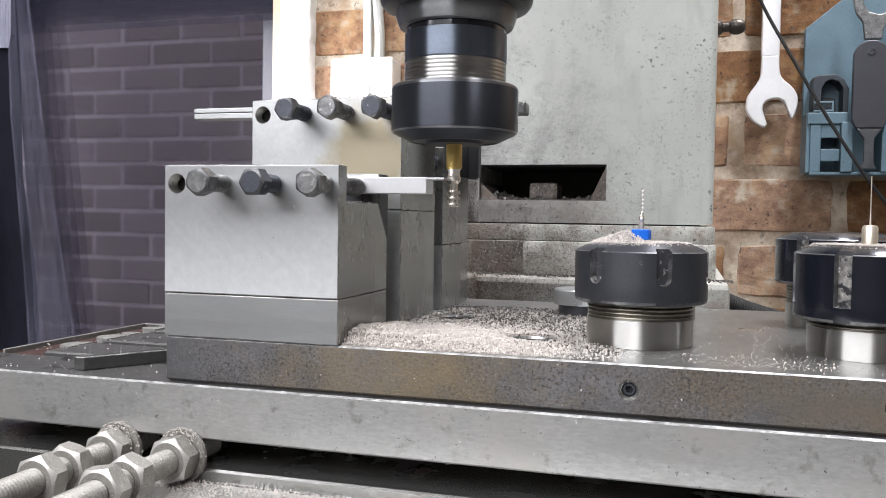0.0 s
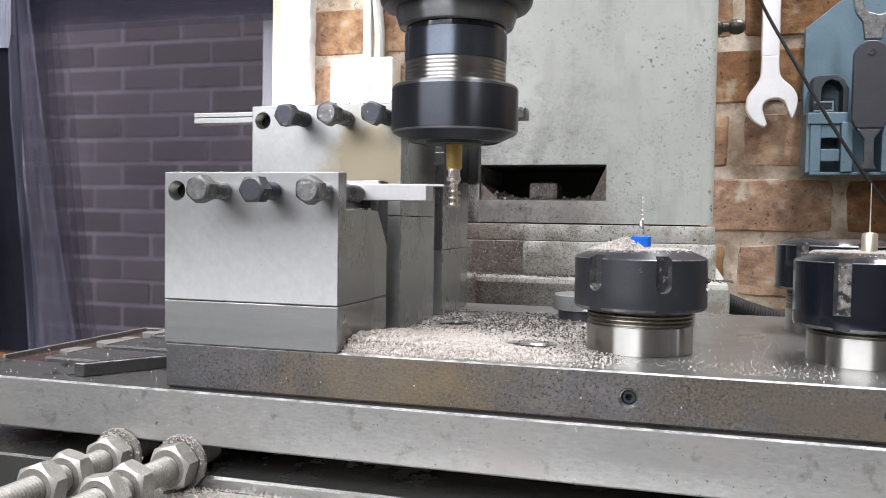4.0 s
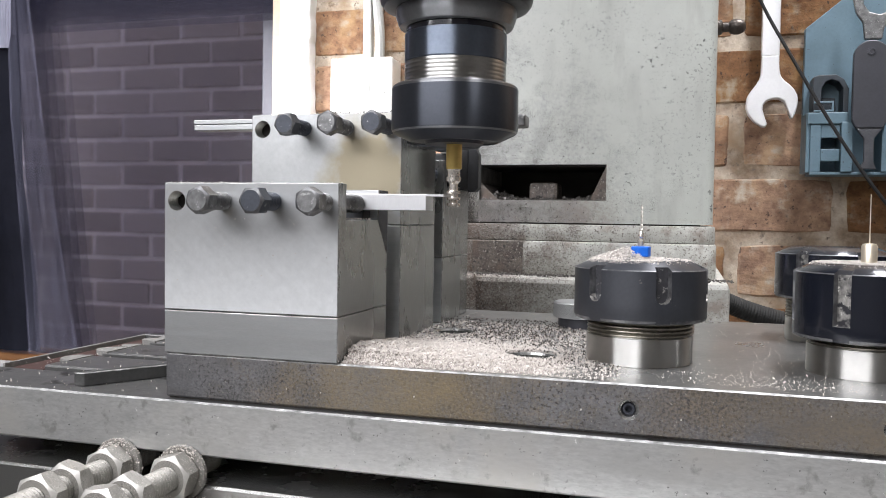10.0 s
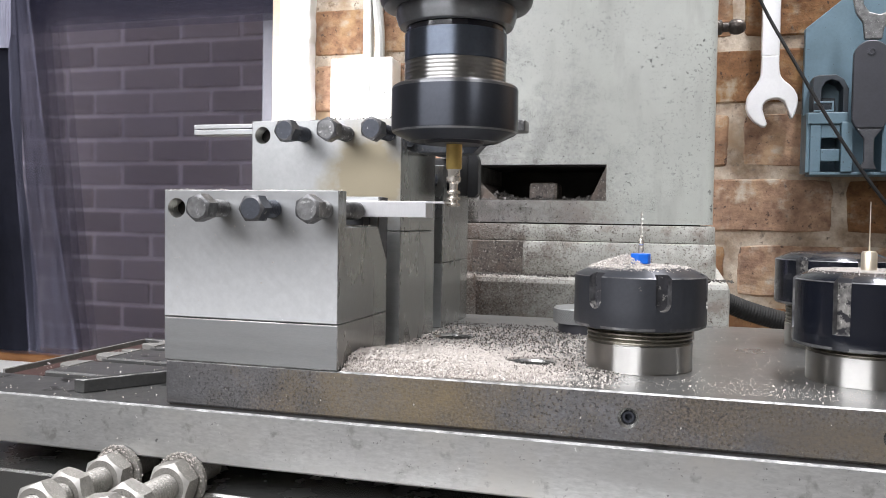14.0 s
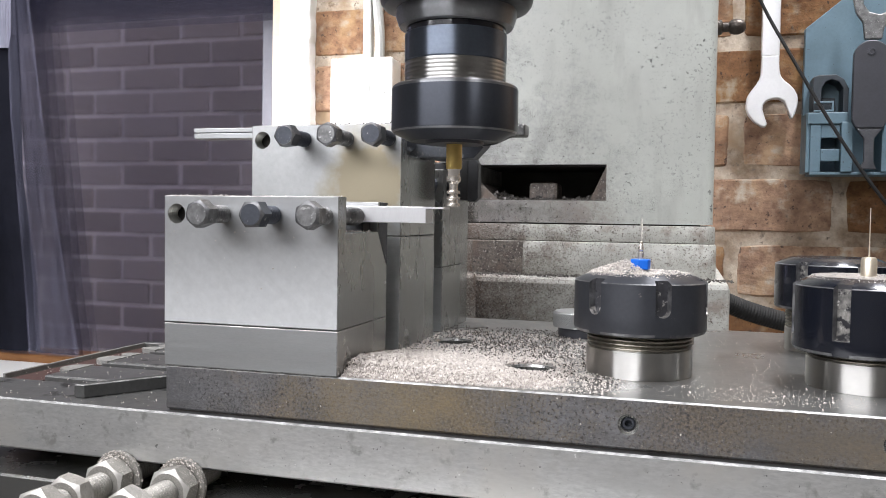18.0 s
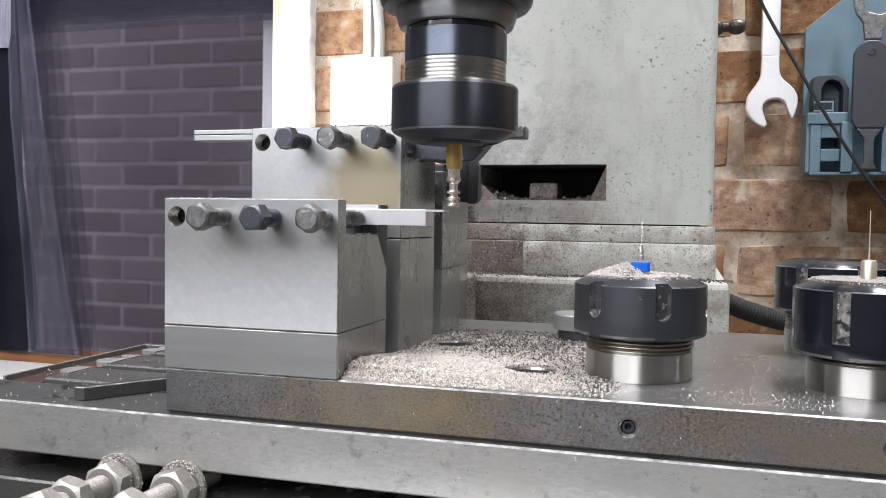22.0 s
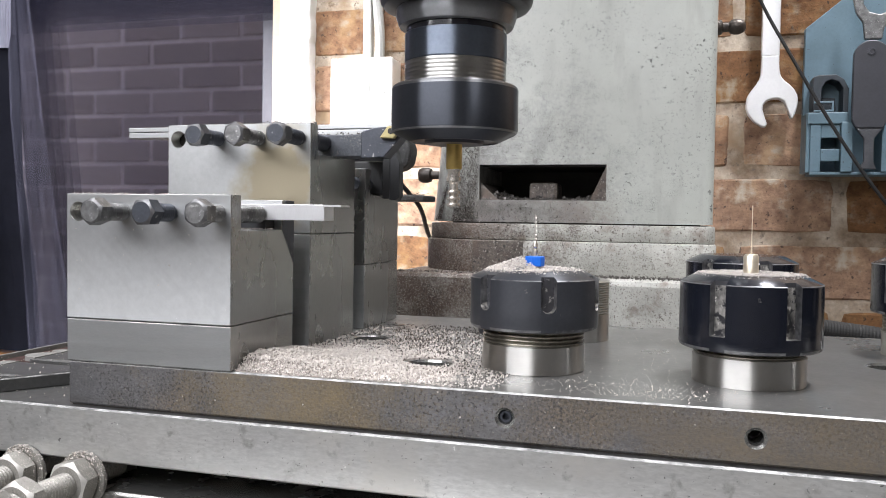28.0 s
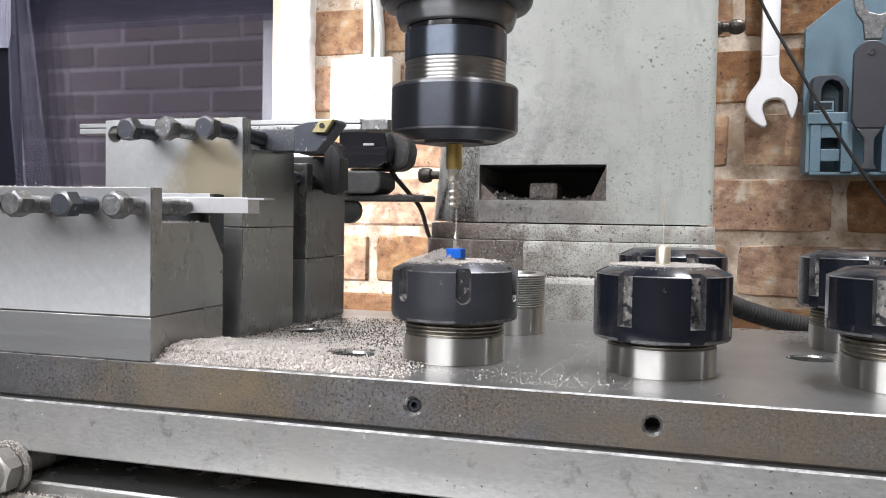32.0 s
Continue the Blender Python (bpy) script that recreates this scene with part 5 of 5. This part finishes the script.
# ---- swarf ----
def chip_mesh(name, places, rnd, mat_, size):
    verts, faces = [], []
    for x, y, z in places:
        s = size * rnd.uniform(0.5, 1.5)
        e = Euler((rnd.uniform(0, 6.28), rnd.uniform(0, 6.28), rnd.uniform(0, 6.28))).to_matrix()
        n = len(verts)
        for q in ((-0.75, -0.45, 0.05), (-0.35, 0.55, -0.2), (0.4, -0.55, -0.2), (0.8, 0.4, 0.1), (0.05, 0.0, 0.42)):
            w = e @ Vector(q) * s
            verts.append((x + w.x, y + w.y, z + w.z))
        faces += [(n, n + 2, n + 1), (n + 1, n + 2, n + 3), (n, n + 1, n + 4), (n + 1, n + 3, n + 4), (n + 3, n + 2, n + 4), (n + 2, n, n + 4)]
    bm = bmesh.new()
    me = bpy.data.meshes.new(name)
    me.from_pydata(verts, [], faces)
    bm.from_mesh(me)
    bpy.data.meshes.remove(me)
    return bm


def heap(x, y):
    """Height of the swarf over the plate."""
    d = math.hypot((x + 112) / 34, (y - 300) / 24)
    h = 5.0 * math.exp(-d * d) * min(1.0, max(0.0, (y - 280.6) / 7))
    d2 = math.hypot((x + 85) / 55, (y - 312) / 34)
    h *= 1 + 0.35 * noise.noise((x * 0.16, y * 0.16, 1.7))
    if math.hypot(x + 57.8, y - 323.5) < 10.4:
        return -25.0
    return h + 0.6 * math.exp(-d2 * d2 * 1.2) * min(1.0, max(0.0, (y - 280.6) / 5))


def near_hole(x, y):
    return any(math.hypot(x - a, y - b) < r for a, b, r in ((-106, 383, 9.8), (-57.8, 323.5, 10.2), (-17, 331.5, 20.5), (63, 331.5, 20.5), (144, 331.5, 20.5), (65, 421, 20.5), (145, 421, 20.5), (-15.5, 421, 20.5), (-50, 425, 12)))


def swarf():
    rnd = random.Random(7)
    bm = bmesh.new()
    nx, ny = 60, 44
    grid = [[bm.verts.new((-120.3 + i * 1.35, 280.6 + j * 1.5, -46.7 + heap(-120.3 + i * 1.35, 280.6 + j * 1.5) * 0.9 * (0.85 + 0.3 * noise.noise((i * 0.9, j * 0.9, 3.1))))) for j in range(ny)] for i in range(nx)]
    for i in range(nx - 1):
        for j in range(ny - 1):
            bm.faces.new((grid[i][j], grid[i + 1][j], grid[i + 1][j + 1], grid[i][j + 1]))
    bed = len(bm.faces)
    places = []
    while len(places) < 21000:
        x, y = rnd.uniform(-120, -20), rnd.uniform(281, 420)
        d = math.hypot((x + 97) / 43, (y - 308) / 38)
        keep = math.exp(-d * d * 1.25) + 0.04
        if rnd.random() < keep and not near_hole(x, y):
            places.append((x, y, -46.3 + heap(x, y) + rnd.uniform(0, 0.5)))
    loose = []
    for _ in range(5200):
        x, y = rnd.uniform(-120, 60), rnd.uniform(282, 475)
        if not near_hole(x, y) and rnd.random() < (0.95 if x < -30 else 0.12):
            loose.append((x, y, -46.35))
    merge(bm, chip_mesh("chips", loose, rnd, CHIP, 0.27))
    merge(bm, chip_mesh("dust", [(rnd.gauss(30, 22), 287 + abs(rnd.gauss(10, 12)), -46.4) for _ in range(700)], rnd, CHIP, 0.2))
    for _ in range(25):
        x, y = rnd.gauss(35, 13), rnd.gauss(304, 9)
        if y > 281 and not near_hole(x, y):
            places.append((x, y, -46.3))
    merge(bm, chip_mesh("chips", places, rnd, CHIP, 0.46))
    bm.faces.ensure_lookup_table()
    for i in range(bed):
        bm.faces[i].material_index = 1
    solid("swarf_heap", bm, (CHIP, CHIP_BED), (-90, 320, -46.5), "heap of fine pale aluminium chips on the plate", "metal chips", kind="stuff", moves=True)
    places = []
    while len(places) < 4200:
        x, y = rnd.uniform(-120, -22), rnd.uniform(300, 440)
        if not near_hole(x, y) and rnd.random() < 0.25 + 0.75 * math.exp(-((x + 80) / 34) ** 2 - ((y - 370) / 55) ** 2):
            places.append((x, y, -46.2 + max(0.0, heap(x, y)) * 0.95))
    solid("plate_grit", chip_mesh("grit", places, rnd, GRIT, 0.5), GRIT, (-75, 365, -46.5), "dark oily grit among the chips on the plate", "metal chips", kind="stuff", moves=True)
    # chips on the nuts
    for cx, cy, zt, n, lean in ((-17, 331.5, -7.6, 3600, -9), (63, 331.5, -6.8, 3000, 0)):
        places = []
        while len(places) < n:
            a, q = rnd.uniform(0, 6.283), 21.5 * math.sqrt(rnd.random())
            x, y = cx + q * math.cos(a), cy + q * math.sin(a)
            h = 0.3
            if lean:
                h = max(0.2, 5.6 * max(0.0, 1 - math.hypot((x - cx + 4) / (15 if x < cx - 4 else 7), (y - cy) / 17)))
                if math.hypot(x - cx, y - cy) < 5:
                    continue
                if x > cx + 8 and rnd.random() < 0.75:
                    continue
            elif rnd.random() < 0.2:
                continue
            drop = max(0, (q - 18.6)) * 0.75
            places.append((x, y, zt + h * rnd.uniform(0.5, 1.0) - drop))
        solid("nut_swarf", chip_mesh("chips", places, rnd, CHIP, 0.42 if lean else 0.25), CHIP, (cx, cy, zt), "pale metal chips lying on the collet nut", "metal chips", kind="stuff", moves=True)
    places = [(rnd.uniform(-206, -60), 276.3 - abs(rnd.gauss(0, 14)), -100.8 + rnd.uniform(0, 0.8)) for _ in range(4200)]
    places = [p for p in places if p[1] > 240]
    places += [(rnd.uniform(-300, -195), rnd.uniform(279, 422), -64.0) for _ in range(330)]
    places += [(rnd.uniform(-193, -121), rnd.uniform(279.5, 286), 19.4) for _ in range(60)]
    places += [(rnd.uniform(-190, -122), 279.0, rnd.gauss(-4, 12)) for _ in range(26)]
    places += [(rnd.uniform(-300, 200), 277.2, rnd.uniform(-84, -66)) for _ in range(16)]
    places += [(rnd.uniform(-192, 210), 279.7, rnd.uniform(-62, -48)) for _ in range(18)]
    places += [(rnd.uniform(-135, -121), rnd.uniform(287, 317), 6.4) for _ in range(120)]
    for x in (-183.0, -211.5):
        for _ in range(260):
            a = rnd.gauss(1.57, 1.0)
            q, yy = rnd.choice(((10.6, rnd.uniform(274.8, 277.2)), (10.3, rnd.uniform(274.6, 275.6)), (8.9, rnd.uniform(272, 275)), (9.5, rnd.uniform(274, 275.3))))
            places.append((x + q * math.cos(a), yy, -91.4 + q * math.sin(a) * 0.98))
    solid("table_swarf", chip_mesh("chips", places, rnd, CHIP, 0.42), CHIP, (-130, 260, -107), "pale metal chips scattered on table and ledge", "metal chips", kind="stuff", moves=True)
    places = [(rnd.uniform(-163, -120), rnd.uniform(345, 351), 53.2 + abs(rnd.gauss(0, 0.3))) for _ in range(90)]
    places += [(rnd.uniform(-186, -106), rnd.uniform(372, 384), 50.6 + abs(rnd.gauss(0, 0.5))) for _ in range(260)]
    solid("tool_grit", chip_mesh("grit", places, rnd, CHIP_DARK, 0.6), CHIP_DARK, (-140, 360, 52), "dark oily grit on the rear block and turning tool", "metal chips", kind="stuff", moves=True)
    # dark grit on the column's ledges and in its recess
    places = []
    for _ in range(3600):
        x, y = rnd.uniform(-137, -53), rnd.uniform(562, 608)
        h = 1.0 + 5.0 * math.exp(-((x + 128) / 8) ** 2) + 2.6 * math.exp(-((x + 60) / 8) ** 2) + 1.6 * max(0.0, noise.noise((x * 0.13, y * 0.11, 7.7)))
        places.append((x, y, 14 + rnd.random() * h * min(1.0, (y - 560) / 9)))
    solid("recess_grit", chip_mesh("grit", places[:3000], rnd, CHIP_DARK, 0.8), CHIP_DARK, (-95, 580, 14), "dark oily grit heaped in the column's recess", "metal chips", kind="stuff")
    solid("recess_curls", chip_mesh("curls", places[3000:3420], rnd, SLATE_CHIP, 2.0), SLATE_CHIP, (-95, 580, 14.5), "coarse grey swarf curls in the column's recess", "metal chips", kind="stuff")
    places = []
    places += [(rnd.uniform(-194, 28), rnd.uniform(537, 556), -36 + rnd.random()) for _ in range(1500)]
    solid("column_grit", chip_mesh("grit", places, rnd, CHIP_DARK, 0.72), CHIP_DARK, (-90, 580, 14), "dark oily grit on the column ledges", "metal chips", kind="stuff")


def splashed_grit():
    """Coolant-borne grit stuck to the column: thick by the flank and on the foot, thinning out upwards and away."""
    rnd = random.Random(21)
    arc = [(-174, 606), (-171, 596), (-167, 585), (-160, 574), (-149.5, 564), (-138, 559.8)]
    dark, pale = [], []
    for _ in range(900):
        side = rnd.random() < 0.4
        dark.append((rnd.uniform(-214, -164), 511.7 if side else rnd.uniform(512, 538), rnd.uniform(11, 15.4) if side else 15.2 + abs(rnd.gauss(0, 1.0))))
    while len(dark) < 11500:
        if rnd.random() < 0.42:
            k = rnd.uniform(0, 4.999)
            (xa, ya), (xb, yb) = arc[int(k)], arc[int(k) + 1]
            z = rnd.uniform(-1, 110)
            swell = max(0.0, 1 - z / 90) ** 2 * 9
            x, y = xa + (xb - xa) * (k % 1) - swell * (1 if k < 3 else 0.4), ya + (yb - ya) * (k % 1)
            keep = math.exp(-max(z, 0) / 55)
        else:
            x, z = rnd.uniform(-185, 15), rnd.uniform(-70, 75)
            if -139 < x < -51 and 13 < z < 39:
                continue
            y = 559.8 if z > -1.5 else 557.8 if z > -13 else 555.8 if z > -36 else 537.8
            if z > -36 and x < -140:
                continue
            keep = math.exp(-((x + 150) / 68) ** 2) * math.exp(-max(z + 2, 0) / 26)
            keep *= 0.25 + 0.95 * max(0.0, noise.noise((x * 0.05, z * 0.09, 4.2)) + 0.35)
        if rnd.random() < keep:
            (dark if rnd.random() < 0.84 else pale).append((x, y, z))
    solid("splashed_grit", chip_mesh("grit", dark, rnd, GRIT, 0.46), GRIT, (-90, 556, -20), "dark brown grit splashed over the column foot", "metal chips", kind="stuff")
    solid("splashed_chips", chip_mesh("chips", pale, rnd, CHIP, 0.32), CHIP, (-90, 555, -20), "fine pale chips stuck to the column foot", "metal chips", kind="stuff")


def travel(t):
    """How far the table has gone at t seconds: it sinks, rests, sinks, rests, then slides off and lifts."""
    sink = np.interp(t, (0, 17.4, 19.07, 20.65), (0, -11.45, -11.45, -12.48))
    slide = -np.interp(t, (23.07, 31.8), (0, 71.4))
    lift = np.interp(t, (31.77, 32.0), (0, 1.45))
    return Vector((slide, slide * 0.14108, sink - slide * 0.032 + lift)) * 0.001


def motions():
    times = (0, 4, 8, 12, 16, 17.2, 17.4, 17.6, 18.9, 19.1, 19.3, 20.4, 20.65, 20.9, 22.8, 23.0, 23.15, 23.3, 25, 27, 29, 31, 31.6, 31.77, 31.9, 32)
    for ob in MOVERS:
        rest = ob.location.copy()
        walk(ob, [(t, Matrix.Translation(rest + travel(t))) for t in times])
    seat = bpy.data.objects["saddle"]
    low = seat.location.copy()
    walk(seat, [(t, Matrix.Translation(low + Vector((0, travel(t).y, travel(t).z)))) for t in times])
    hub = SPINDLE.location.copy()
    walk(SPINDLE, [(i * 0.1, Matrix.Translation(hub) @ pose(0, 0, 0, 0, 0, -80 * i)) for i in range(321)])


room()
window()
OUT = outside()
column()
SPINDLE = spindle()
webcam()
hose()
wall_things()
table()
fixture_plate()
blocks()
chucks()
studs()
swarf()
splashed_grit()
bricks(bpy.data.objects["wall_north"], BRICK, -486, 700, -340, 460, 1035.5, 30, 134.5, 51, random.Random(3), gap=14.0, rough=2.2)
bricks(OUT, BRICK_DARK, -2500, -400, -430, 860, 2244.5, 30, 13.0, -1706, random.Random(4), pitch=208.0, rise=74.2, gap=12.0, rough=0.9)
motions()
